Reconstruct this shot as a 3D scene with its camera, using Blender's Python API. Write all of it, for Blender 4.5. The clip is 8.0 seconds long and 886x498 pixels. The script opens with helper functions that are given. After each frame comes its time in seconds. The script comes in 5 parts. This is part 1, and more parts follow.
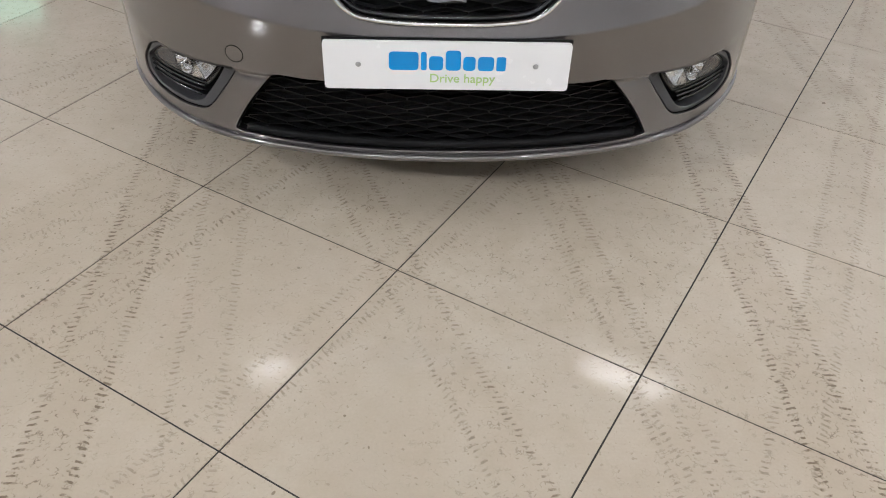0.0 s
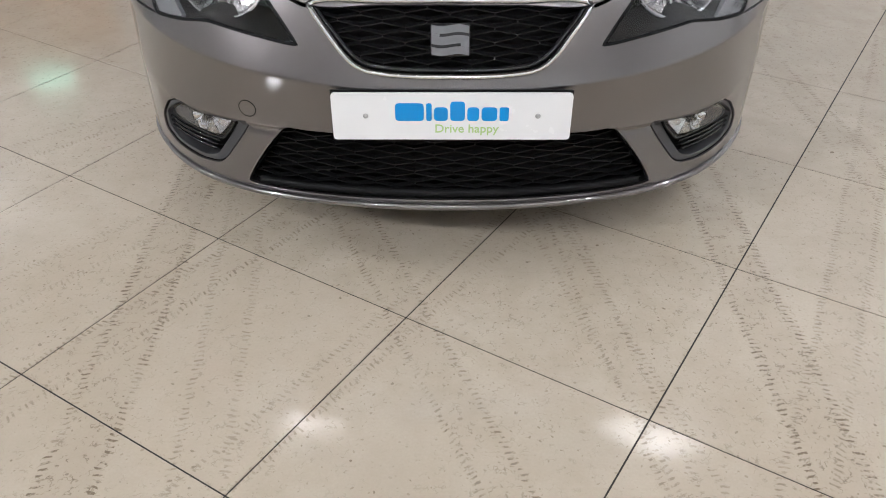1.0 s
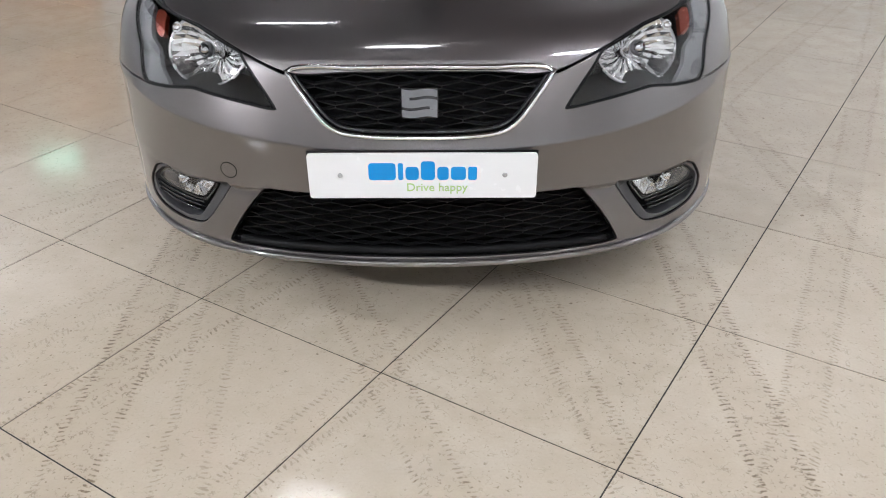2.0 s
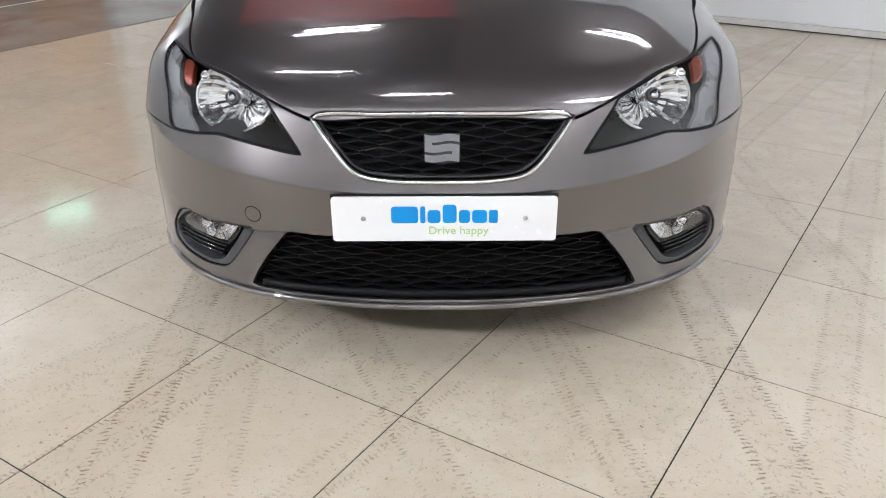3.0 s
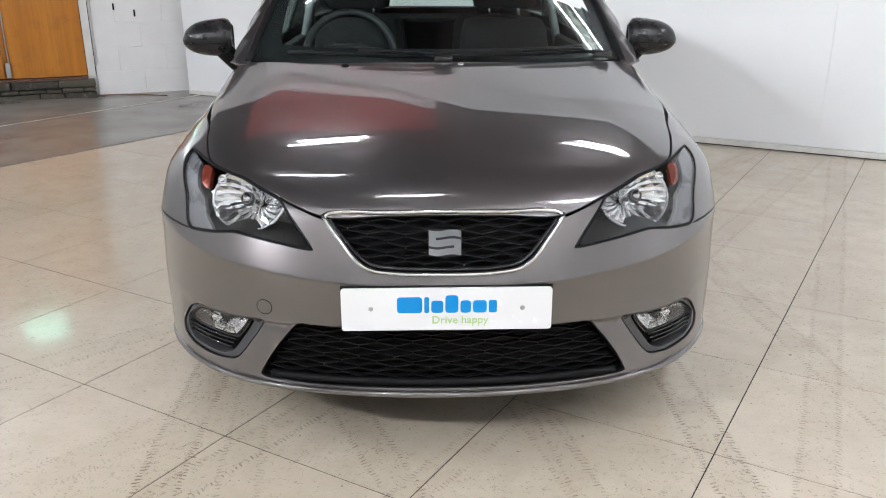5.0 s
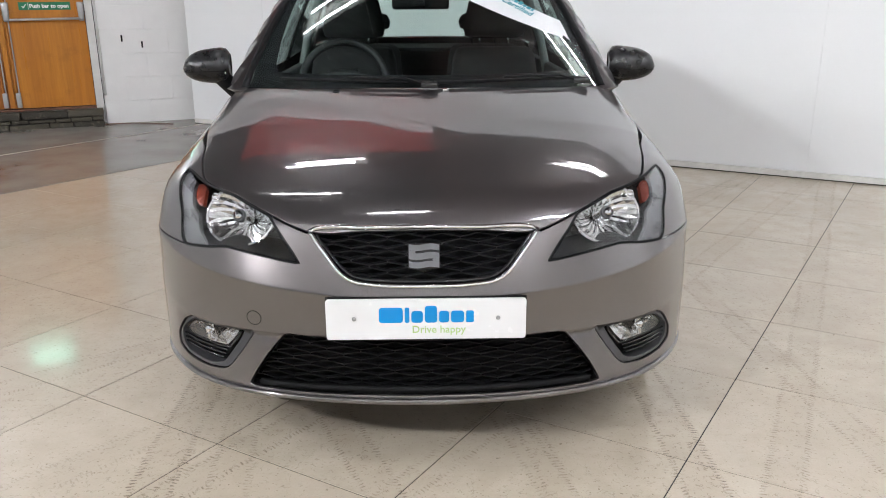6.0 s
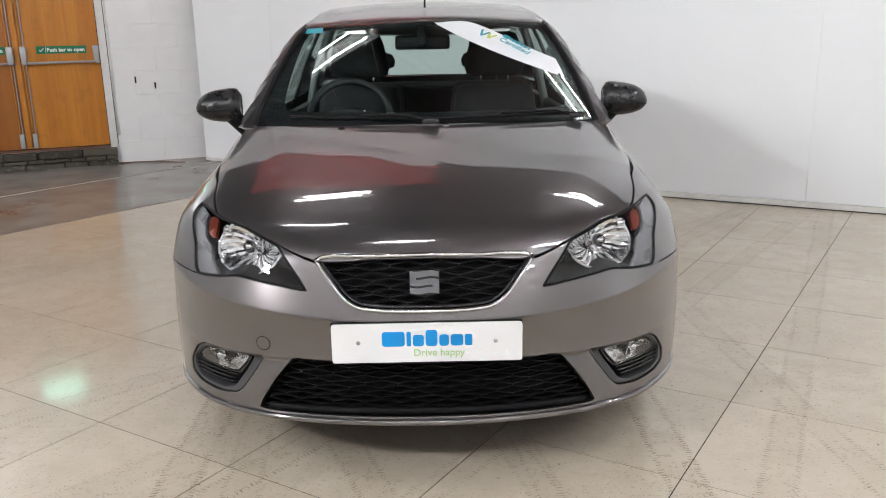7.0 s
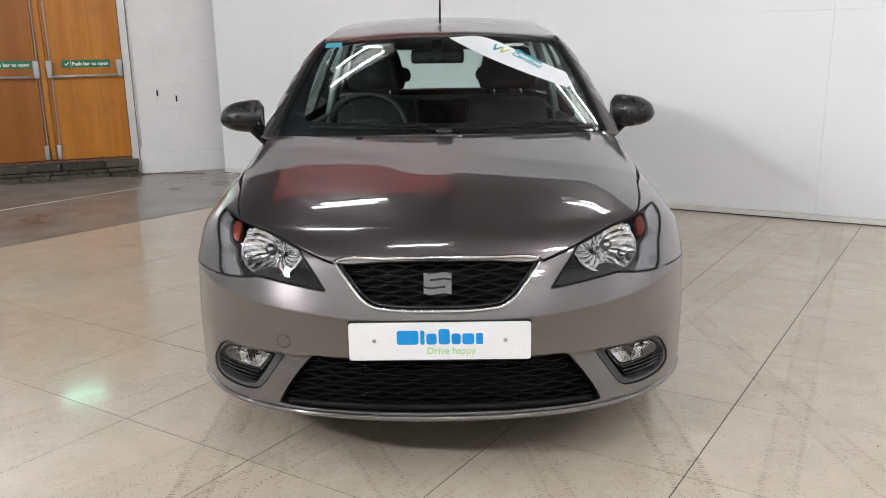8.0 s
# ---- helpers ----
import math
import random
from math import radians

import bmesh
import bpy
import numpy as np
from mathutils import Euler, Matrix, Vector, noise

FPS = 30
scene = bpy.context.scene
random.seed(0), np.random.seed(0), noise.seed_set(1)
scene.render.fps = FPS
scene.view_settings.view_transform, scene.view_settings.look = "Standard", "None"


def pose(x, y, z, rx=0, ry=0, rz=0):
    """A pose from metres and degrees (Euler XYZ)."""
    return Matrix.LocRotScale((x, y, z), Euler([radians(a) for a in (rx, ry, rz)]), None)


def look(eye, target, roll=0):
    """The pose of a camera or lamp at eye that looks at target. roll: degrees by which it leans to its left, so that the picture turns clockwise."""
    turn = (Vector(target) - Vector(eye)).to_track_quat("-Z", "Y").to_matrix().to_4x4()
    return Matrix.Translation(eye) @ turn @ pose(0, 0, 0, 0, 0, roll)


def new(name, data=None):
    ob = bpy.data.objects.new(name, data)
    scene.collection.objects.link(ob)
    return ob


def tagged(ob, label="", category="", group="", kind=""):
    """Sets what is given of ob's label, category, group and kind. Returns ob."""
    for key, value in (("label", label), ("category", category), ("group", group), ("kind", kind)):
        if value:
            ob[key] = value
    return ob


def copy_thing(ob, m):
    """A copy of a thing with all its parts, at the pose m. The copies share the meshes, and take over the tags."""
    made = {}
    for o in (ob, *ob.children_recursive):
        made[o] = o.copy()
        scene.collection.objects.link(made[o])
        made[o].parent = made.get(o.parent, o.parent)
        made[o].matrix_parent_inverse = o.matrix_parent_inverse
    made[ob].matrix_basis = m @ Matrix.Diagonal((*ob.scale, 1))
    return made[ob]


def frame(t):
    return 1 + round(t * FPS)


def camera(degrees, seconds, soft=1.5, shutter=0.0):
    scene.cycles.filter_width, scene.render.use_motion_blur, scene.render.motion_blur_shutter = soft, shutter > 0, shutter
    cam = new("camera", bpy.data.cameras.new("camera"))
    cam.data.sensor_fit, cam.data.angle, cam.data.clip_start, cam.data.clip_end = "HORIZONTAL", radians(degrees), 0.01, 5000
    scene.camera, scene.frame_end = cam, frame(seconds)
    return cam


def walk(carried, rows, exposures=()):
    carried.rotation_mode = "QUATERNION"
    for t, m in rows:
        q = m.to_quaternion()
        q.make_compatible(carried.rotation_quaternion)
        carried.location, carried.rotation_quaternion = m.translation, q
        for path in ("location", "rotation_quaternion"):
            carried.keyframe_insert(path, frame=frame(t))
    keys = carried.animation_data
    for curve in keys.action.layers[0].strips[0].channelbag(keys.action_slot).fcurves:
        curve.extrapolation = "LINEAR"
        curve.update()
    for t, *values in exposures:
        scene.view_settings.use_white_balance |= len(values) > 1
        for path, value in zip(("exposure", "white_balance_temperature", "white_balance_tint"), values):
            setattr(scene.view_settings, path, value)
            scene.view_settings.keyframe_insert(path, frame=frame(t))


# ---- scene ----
cam = camera(57.3, 8.0, 1.0)
PATH = [
    (0, (-0.057, -1.529, 1.32), (0.003, -0.042, -0.017), 2.0),
    (0.5, (-0.029, -1.545, 1.322), (-0.004, -0.004, 0.048), 0.8),
    (1, (-0.016, -1.573, 1.308), (-0.019, 0.014, 0.091), 0.0),
    (1.5, (0.018, -1.615, 1.303), (-0.005, 0.023, 0.156), -0.8),
    (2, (0.058, -1.655, 1.292), (0.045, 0.046, 0.24), -0.4),
    (2.2, (0.061, -1.665, 1.288), (0.039, 0.066, 0.286), -0.5),
    (3.3, (-0.007, -1.705, 1.278), (-0.018, 0.081, 0.379), -0.5),
    (3.5, (-0.016, -1.72, 1.279), (-0.016, 0.09, 0.429), -0.4),
    (4, (-0.047, -1.76, 1.279), (-0.019, 0.11, 0.57), -0.0),
    (4.5, (-0.062, -1.798, 1.268), (-0.045, 0.079, 0.578), -0.2),
    (5, (-0.06, -1.836, 1.271), (-0.008, 0.049, 0.604), 0.0),
    (5.2, (-0.053, -1.849, 1.272), (0.015, 0.043, 0.63), 0.0),
    (6.3, (0.018, -1.987, 1.268), (0.046, -0.075, 0.681), -0.3),
    (6.5, (0.015, -1.999, 1.273), (0.048, -0.083, 0.701), -0.4),
    (7, (0.034, -2.07, 1.28), (0.047, -0.138, 0.764), -1.0),
    (7.5, (0.046, -2.136, 1.277), (0.04, -0.196, 0.79), -1.0),
    (8, (0.038, -2.183, 1.276), (0.016, -0.242, 0.795), -0.9),
]
walk(cam, [(t, look(eye, target, roll)) for t, eye, target, roll in PATH],
     ((0, -0.22, 6420, 10), (1.5, -0.04, 6330, 10), (2.2, 0.06, 6280, 10), (3.3, 0.22, 6250, 9), (5.0, 0.2, 6280, 9), (6.5, 0.08, 6450, 10), (8, 0.0, 6500, 10)))

# ---- world and lights ----
WORLD = bpy.data.worlds.new("world")
scene.world = WORLD
WORLD.use_nodes = True
WORLD.node_tree.nodes["Background"].inputs[0].default_value = (0.9, 0.95, 1.0, 1)
WORLD.node_tree.nodes["Background"].inputs[1].default_value = 0.02
scene.view_settings.exposure = 0.0
TUBE_POWER = 360.0


# ---- materials ----
def material(name, color, rough=0.5, metal=0.0, coat=0.0, spec=0.5):
    m = bpy.data.materials.new(name)
    m.use_nodes = True
    b = m.node_tree.nodes["Principled BSDF"]
    b.inputs["Base Color"].default_value = (*color, 1)
    b.inputs["Roughness"].default_value = rough
    b.inputs["Metallic"].default_value = metal
    b.inputs["Coat Weight"].default_value = coat
    b.inputs["Coat Roughness"].default_value = 0.03
    b.inputs["Specular IOR Level"].default_value = spec
    return m


class Nodes:
    """Short hand for building a node tree."""

    def __init__(self, mat):
        self.t = mat.node_tree
        self.b = self.t.nodes["Principled BSDF"]

    def add(self, kind, **props):
        n = self.t.nodes.new(kind)
        for k, v in props.items():
            if k == "op":
                n.operation = v
            elif k == "blend":
                n.data_type, n.blend_type = "RGBA", v
            elif k == "bands":
                n.wave_type, n.bands_direction = "BANDS", v
        return n

    def link(self, a, b):
        self.t.links.new(a, b)

    def put(self, sock, v):
        if hasattr(v, "is_linked"):
            self.link(v, sock)
        else:
            sock.default_value = v

    def math(self, op, a, b=0.0, c=0.0):
        n = self.add("ShaderNodeMath", op=op)
        for sock, v in zip(n.inputs, (a, b, c)):
            self.put(sock, v)
        return n.outputs[0]

    def noise(self, vec, scale, detail=3.0, rough=0.55):
        n = self.add("ShaderNodeTexNoise")
        if vec is not None:
            self.link(vec, n.inputs["Vector"])
        n.inputs["Scale"].default_value, n.inputs["Detail"].default_value = scale, detail
        n.inputs["Roughness"].default_value = rough
        return n.outputs["Fac"]

    def ramp(self, v, a, b, lo=0.0, hi=1.0):
        n = self.add("ShaderNodeMapRange")
        n.clamp = True
        for sock, x in zip(n.inputs, (v, a, b, lo, hi)):
            self.put(sock, x)
        return n.outputs[0]

    def mix(self, f, a, b, blend="MIX"):
        n = self.add("ShaderNodeMix", blend=blend)
        for sock, v in ((n.inputs[0], f), (n.inputs[6], a), (n.inputs[7], b)):
            self.put(sock, (*v, 1) if isinstance(v, tuple) and len(v) == 3 else v)
        return n.outputs[2]

    def bump(self, h, strength, dist):
        n = self.add("ShaderNodeBump")
        n.inputs["Strength"].default_value, n.inputs["Distance"].default_value = strength, dist
        self.link(h, n.inputs["Height"])
        self.link(n.outputs[0], self.b.inputs["Normal"])

    def place(self):
        return self.add("ShaderNodeNewGeometry").outputs["Position"]

    def xyz(self, v):
        n = self.add("ShaderNodeSeparateXYZ")
        self.link(v, n.inputs[0])
        return n.outputs

    def turned(self, v, x, y, degrees):
        """The place v as seen from (x, y), turned so that its second axis runs at that angle from north."""
        n = self.add("ShaderNodeMapping")
        n.vector_type = "TEXTURE"
        n.inputs["Location"].default_value = (x, y, 0)
        n.inputs["Rotation"].default_value = (0, 0, radians(degrees))
        self.link(v, n.inputs["Vector"])
        return n.outputs[0]


def worn(name, color, rough, vary=0.12, scale=6.0, fine=60.0, bump=0.05, metal=0.0, coat=0.0, spec=0.5, rvary=0.1, grain=0.35):
    """A surface with stains at one scale and grain at another."""
    m = material(name, color, rough, metal, coat, spec)
    n = Nodes(m)
    p = n.place()
    big, small = n.noise(p, scale, 4.0), n.noise(p, fine, 3.0)
    dark = tuple(c * (1 - vary * 1.6) for c in color)
    light = tuple(min(1.0, c * (1 + vary)) for c in color)
    c = n.mix(n.ramp(big, 0.3, 0.7), dark, light)
    c = n.mix(n.ramp(small, 0.25, 0.75, 0.0, grain), c, tuple(k * 0.8 for k in color))
    n.link(c, n.b.inputs["Base Color"])
    n.link(n.ramp(big, 0.3, 0.7, rough - rvary, rough + rvary), n.b.inputs["Roughness"])
    if bump:
        n.bump(small, bump, 0.002)
    return m


def paint_material():
    m = material("metallic paint", (0.12, 0.11, 0.11), 0.30, 0.78, 1.0, 0.3)
    m.node_tree.nodes["Principled BSDF"].inputs["Coat IOR"].default_value = 2.1
    n = Nodes(m)
    p = n.place()
    flake = n.noise(p, 1400.0, 1.0)
    haze = n.noise(p, 7.0, 4.0)
    n.link(n.mix(n.ramp(flake, 0.35, 0.7), (0.084, 0.076, 0.077), (0.134, 0.122, 0.124)), n.b.inputs["Base Color"])
    n.link(n.ramp(haze, 0.3, 0.7, 0.004, 0.014), n.b.inputs["Coat Roughness"])
    return m


def tile_material():
    """Polished cream limestone with faint pits, and the rubber prints of tyres that have been driven over it."""
    m = material("limestone tile", (0.6, 0.53, 0.44), 0.2, 0.0, 0.0, 0.45)
    n = Nodes(m)
    p = n.place()
    rnd = n.add("ShaderNodeObjectInfo").outputs["Random"]
    cloud, patch, grain = n.noise(p, 1.7, 5.0, 0.6), n.noise(p, 9.0, 5.0, 0.65), n.noise(p, 160.0, 3.0)
    base = n.mix(n.ramp(cloud, 0.3, 0.7), (0.49, 0.425, 0.335), (0.60, 0.53, 0.43))
    base = n.mix(n.ramp(patch, 0.42, 0.72, 0.0, 0.8), base, (0.47, 0.395, 0.30))
    base = n.mix(n.math("MULTIPLY", rnd, 0.35), base, (0.60, 0.51, 0.41))
    base = n.mix(n.ramp(grain, 0.3, 0.8, 0.0, 0.25), base, (0.42, 0.36, 0.29))
    # specks and faint worm-like veins
    worm = n.noise(p, 58.0, 2.0, 0.5)
    worms = n.ramp(n.math("ABSOLUTE", n.math("SUBTRACT", worm, 0.5)), 0.004, 0.04, 1.0, 0.0)
    spread = n.ramp(n.noise(p, 2.6, 3.0), 0.32, 0.58)
    broken = n.ramp(n.noise(p, 46.0, 2.0), 0.50, 0.64)
    speck = n.ramp(n.noise(p, 80.0, 1.0), 0.69, 0.73)
    few = n.ramp(n.noise(p, 42.0, 1.0), 0.75, 0.775)
    marks = n.math("MULTIPLY", n.math("MULTIPLY", worms, broken), n.math("MULTIPLY", spread, 0.36))
    marks = n.math("MAXIMUM", marks, n.math("MULTIPLY", speck, n.math("MULTIPLY_ADD", spread, 0.4, 0.12)))
    marks = n.math("MAXIMUM", marks, n.math("MULTIPLY", few, 0.6))
    px, py, _ = n.xyz(p)
    # tyre tracks: a place on the middle line, its heading, half width, strength
    tracks = ((-0.75, 0.0, 0.5, 0.085, 1.35), (0.75, 0.0, 0.5, 0.085, 1.35), (0.05, -0.5, 22, 0.075, 0.9), (-0.52, -0.3, 5, 0.08, 0.6),
              (0.36, -0.15, 14, 0.07, 0.6), (-0.6, 0.05, -38, 0.08, 0.8), (-0.2, -0.25, -37, 0.075, 0.6), (1.1, 0.2, -27, 0.075, 0.7),
              (-0.95, 0.1, -44, 0.085, 0.4), (1.33, -0.3, 4, 0.075, 0.7), (0.35, -0.05, 9, 0.06, 0.7), (-1.5, 0.5, -50, 0.08, 0.6))
    sway = n.math("MULTIPLY", n.math("SUBTRACT", n.noise(p, 2.2, 2.0), 0.5), 0.035)
    rag = n.math("MULTIPLY", n.noise(p, 90.0, 1.0), 0.032)
    bend = n.math("MULTIPLY", n.noise(p, 30.0, 3.0), 0.016)
    patchy = n.ramp(n.noise(p, 3.6, 3.0), 0.28, 0.5)
    crumb = n.math("MULTIPLY", patchy, n.ramp(n.noise(p, 55.0, 3.0), 0.40, 0.56, 0.05, 1.0))
    thread = n.math("MULTIPLY", n.math("MULTIPLY", n.math("MULTIPLY", worms, broken), patchy), 0.75)
    prints, smear = 0.0, 0.0
    for x, y, turn, wide, force in tracks:
        half = wide * 0.78
        # across and along the track
        c, s = math.cos(radians(turn)), math.sin(radians(turn))
        across = n.math("MULTIPLY_ADD", px, c, n.math("MULTIPLY_ADD", py, s, -(x * c + y * s)))
        ax = n.math("ABSOLUTE", n.math("ADD", across, sway))
        ragged = n.math("ADD", ax, rag)
        edge = n.math("MULTIPLY", n.ramp(ragged, half * 0.92, half * 0.98), n.ramp(ragged, half * 1.17, half * 1.26, 1.0, 0.0))
        along_it = n.math("MULTIPLY_ADD", px, -s, n.math("MULTIPLY_ADD", py, c, bend))
        teeth = n.math("SINE", n.math("MULTIPLY", n.math("MULTIPLY_ADD", ax, 0.22, along_it), 2 * math.pi / 0.0142))
        dash = n.math("MULTIPLY", n.math("MULTIPLY", edge, n.ramp(teeth, 0.15, 0.7)), crumb)
        within = n.ramp(ax, half * 0.7, half * 1.1, 1.0, 0.0)
        both = n.math("MAXIMUM", dash, n.math("MULTIPLY", within, thread))
        prints = n.math("MAXIMUM", prints, n.math("MULTIPLY", both, force * 0.7))
        smear = n.math("MAXIMUM", smear, n.math("MULTIPLY", within, force))
    smear = n.math("MULTIPLY", n.math("MULTIPLY", smear, patchy), 0.18)
    total = prints
    base = n.mix(smear, base, (0.40, 0.32, 0.24))
    dirt = n.math("MINIMUM", n.math("MAXIMUM", total, marks), 0.85)
    n.link(n.mix(dirt, base, (0.125, 0.084, 0.045)), n.b.inputs["Base Color"])
    rough = n.ramp(cloud, 0.3, 0.7, 0.05, 0.09)
    rough = n.math("ADD", rough, n.math("MULTIPLY", n.ramp(n.noise(p, 40.0, 4.0), 0.4, 0.7), 0.08))
    n.link(n.math("ADD", rough, n.math("MULTIPLY", dirt, 0.3)), n.b.inputs["Roughness"])
    wavy = n.math("ADD", n.math("MULTIPLY", n.noise(p, 3.0, 2.0), 1.0), n.math("MULTIPLY", n.noise(p, 110.0, 2.0), 0.05))
    n.bump(n.math("ADD", wavy, n.math("MULTIPLY", dirt, 0.03)), 0.06, 0.01)
    return m


def wood_material():
    m = material("varnished wood", (0.42, 0.17, 0.04), 0.4, 0.0, 0.0, 0.35)
    n = Nodes(m)
    o = n.add("ShaderNodeTexCoord").outputs["Object"]
    s = n.add("ShaderNodeMapping")
    s.inputs["Scale"].default_value = (9.0, 9.0, 0.5)
    n.link(o, s.inputs["Vector"])
    grain, wide = n.noise(s.outputs[0], 4.0, 5.0, 0.6), n.noise(s.outputs[0], 0.8, 3.0)
    wood_tone = n.add("ShaderNodeObjectInfo").outputs["Color"]
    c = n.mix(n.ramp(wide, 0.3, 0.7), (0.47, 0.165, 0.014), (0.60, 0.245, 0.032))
    c = n.mix(1.0, c, wood_tone, "MULTIPLY")
    c = n.mix(n.ramp(grain, 0.35, 0.7, 0.0, 0.4), c, (0.30, 0.10, 0.012))
    blot = n.ramp(n.noise(o, 5.0, 5.0, 0.65), 0.52, 0.72, 0.0, 0.35)
    c = n.mix(blot, c, (0.22, 0.075, 0.012))
    n.link(c, n.b.inputs["Base Color"])
    n.link(n.ramp(grain, 0.3, 0.7, 0.26, 0.42), n.b.inputs["Roughness"])
    return m


def concrete_material():
    m = material("stained concrete", (0.2, 0.18, 0.15), 0.35)
    n = Nodes(m)
    p = n.place()
    a, b, c = n.noise(p, 0.9, 4.0, 0.5), n.noise(p, 3.0, 4.0, 0.55), n.noise(p, 90.0, 3.0)
    col = n.mix(n.ramp(a, 0.35, 0.65), (0.23, 0.215, 0.195), (0.31, 0.295, 0.275))
    col = n.mix(n.ramp(b, 0.42, 0.66, 0.0, 0.5), col, (0.16, 0.14, 0.112))
    q = n.turned(p, -3.25, 4.15, 53)
    qx, qy, _ = n.xyz(q)
    rust = n.math("MULTIPLY", n.ramp(n.math("ABSOLUTE", qy), 0.05, 0.4, 1.0, 0.0), n.ramp(n.math("ABSOLUTE", qx), 0.1, 0.5, 1.0, 0.0))
    rust = n.math("MULTIPLY", rust, n.ramp(b, 0.35, 0.6))
    col = n.mix(n.math("MULTIPLY", rust, 0.7), col, (0.15, 0.085, 0.045))
    n.link(n.mix(n.ramp(c, 0.3, 0.8, 0.0, 0.15), col, (0.08, 0.07, 0.06)), n.b.inputs["Base Color"])
    n.link(n.ramp(a, 0.3, 0.7, 0.2, 0.27), n.b.inputs["Roughness"])
    return m


def stone_material():
    m = material("rough stone", (0.17, 0.15, 0.12), 0.9)
    n = Nodes(m)
    p = n.place()
    r = n.add("ShaderNodeObjectInfo").outputs["Random"]
    a, b = n.noise(p, 14.0, 6.0, 0.7), n.noise(p, 70.0, 4.0)
    col = n.mix(r, (0.035, 0.031, 0.025), (0.13, 0.115, 0.085))
    col = n.mix(n.ramp(a, 0.4, 0.7, 0.0, 0.8), col, (0.07, 0.062, 0.05))
    n.link(n.mix(n.ramp(a, 0.55, 0.7, 0.0, 0.6), col, (0.24, 0.21, 0.16)), n.b.inputs["Base Color"])
    n.bump(n.math("ADD", a, n.math("MULTIPLY", b, 0.4)), 0.8, 0.012)
    return m


def glass_material(name, color, ior=1.45, rough=0.0):
    m = material(name, color, rough)
    b = m.node_tree.nodes["Principled BSDF"]
    b.inputs["Transmission Weight"].default_value = 1.0
    b.inputs["IOR"].default_value = ior
    return m


def glow_material(name, color, strength):
    m = material(name, (0.9, 0.9, 0.9), 0.4)
    b = m.node_tree.nodes["Principled BSDF"]
    b.inputs["Emission Color"].default_value = (*color, 1)
    b.inputs["Emission Strength"].default_value = strength
    return m


PAINT = paint_material()
TILE = tile_material()
WOOD = wood_material()
CONCRETE = concrete_material()
STONE = stone_material()
WHITE_WALL = worn("white wall paint", (0.83, 0.84, 0.85), 0.5, 0.012, 0.9, 60.0, 0.03, grain=0.05)
WHITE_BLOCK = worn("painted blockwork", (0.83, 0.82, 0.81), 0.6, 0.03, 4.0, 80.0, 0.3, grain=0.12)
WHITE_TRIM = worn("painted trim", (0.74, 0.73, 0.70), 0.45, 0.07, 9.0, 60.0, 0.1)
GROUT = worn("dark joint", (0.03, 0.026, 0.022), 0.8, 0.1, 8.0)
CHROME = worn("chrome", (0.82, 0.82, 0.83), 0.08, 0.03, 20.0, 90.0, 0.0, 1.0, rvary=0.03)
REFLECTOR = material("vacuum-coated reflector", (0.90, 0.90, 0.90), 0.13, 1.0)
DARK_CHROME = worn("smoked chrome", (0.27, 0.27, 0.285), 0.07, 0.05, 40.0, 120.0, 0.0, 1.0, rvary=0.03)
MIRROR = material("silvered mirror", (0.9, 0.9, 0.9), 0.02, 1.0)
BLACK_GLOSS = worn("black gloss plastic", (0.012, 0.012, 0.013), 0.12, 0.1, 20.0, 200.0, 0.02, coat=0.3, rvary=0.04)
BLACK = worn("black textured plastic", (0.006, 0.006, 0.0065), 0.5, 0.15, 18.0, 400.0, 0.15, spec=0.12)
CABLE = worn("rusty brown cable", (0.16, 0.075, 0.045), 0.7, 0.25, 20.0, 150.0, 0.2)
MIRROR_BLACK = worn("mirror housing plastic", (0.014, 0.014, 0.015), 0.3, 0.3, 30.0, 240.0, 0.06, spec=0.4, rvary=0.08)
MESH_BLACK = worn("satin black plastic", (0.0065, 0.0065, 0.007), 0.4, 0.15, 18.0, 400.0, 0.05, spec=0.2)
DARK_GREY = worn("dark grey plastic", (0.05, 0.05, 0.053), 0.45, 0.1, 18.0, 400.0, 0.12)
DASH = worn("soft grey dashboard", (0.009, 0.010, 0.0105), 0.6, 0.15, 14.0, 300.0, 0.2)
FABRIC = worn("black seat fabric", (0.006, 0.006, 0.0065), 0.95, 0.2, 12.0, 500.0, 0.4)
TRIM_GREY = worn("pale pillar trim", (0.20, 0.22, 0.215), 0.7, 0.06, 8.0, 200.0, 0.1)
RUBBER = worn("tyre rubber", (0.02, 0.02, 0.02), 0.75, 0.25, 12.0, 120.0, 0.3)
ALLOY = worn("silver alloy", (0.55, 0.55, 0.56), 0.3, 0.05, 14.0, 80.0, 0.0, 0.9)
GLASS = glass_material("clear lens", (0.96, 0.97, 0.98), 1.40)
SCREEN = glass_material("tinted windscreen", (0.80, 0.90, 0.87), 1.45)
BEZEL = worn("silver-grey lamp bezel", (0.12, 0.12, 0.125), 0.3, 0.06, 20.0, 90.0, 0.0, 0.3)
SIDE_GLASS = glass_material("tinted side glass", (0.52, 0.60, 0.58), 1.45)
PRIVACY = glass_material("dark privacy glass", (0.10, 0.12, 0.12), 1.45)
AMBER = worn("amber reflector", (0.15, 0.028, 0.016), 0.2, 0.1, 30.0, 90.0, 0.0, 0.4)
PLATE = worn("white acrylic plate", (0.83, 0.83, 0.84), 0.22, 0.008, 12.0, 90.0, 0.0, grain=0.02)
BLUE = material("bright blue ink", (0.0, 0.27, 0.68), 0.35)
LIME = material("pale green ink", (0.42, 0.60, 0.24), 0.4)
TEAL = material("teal ink", (0.02, 0.27, 0.34), 0.4)
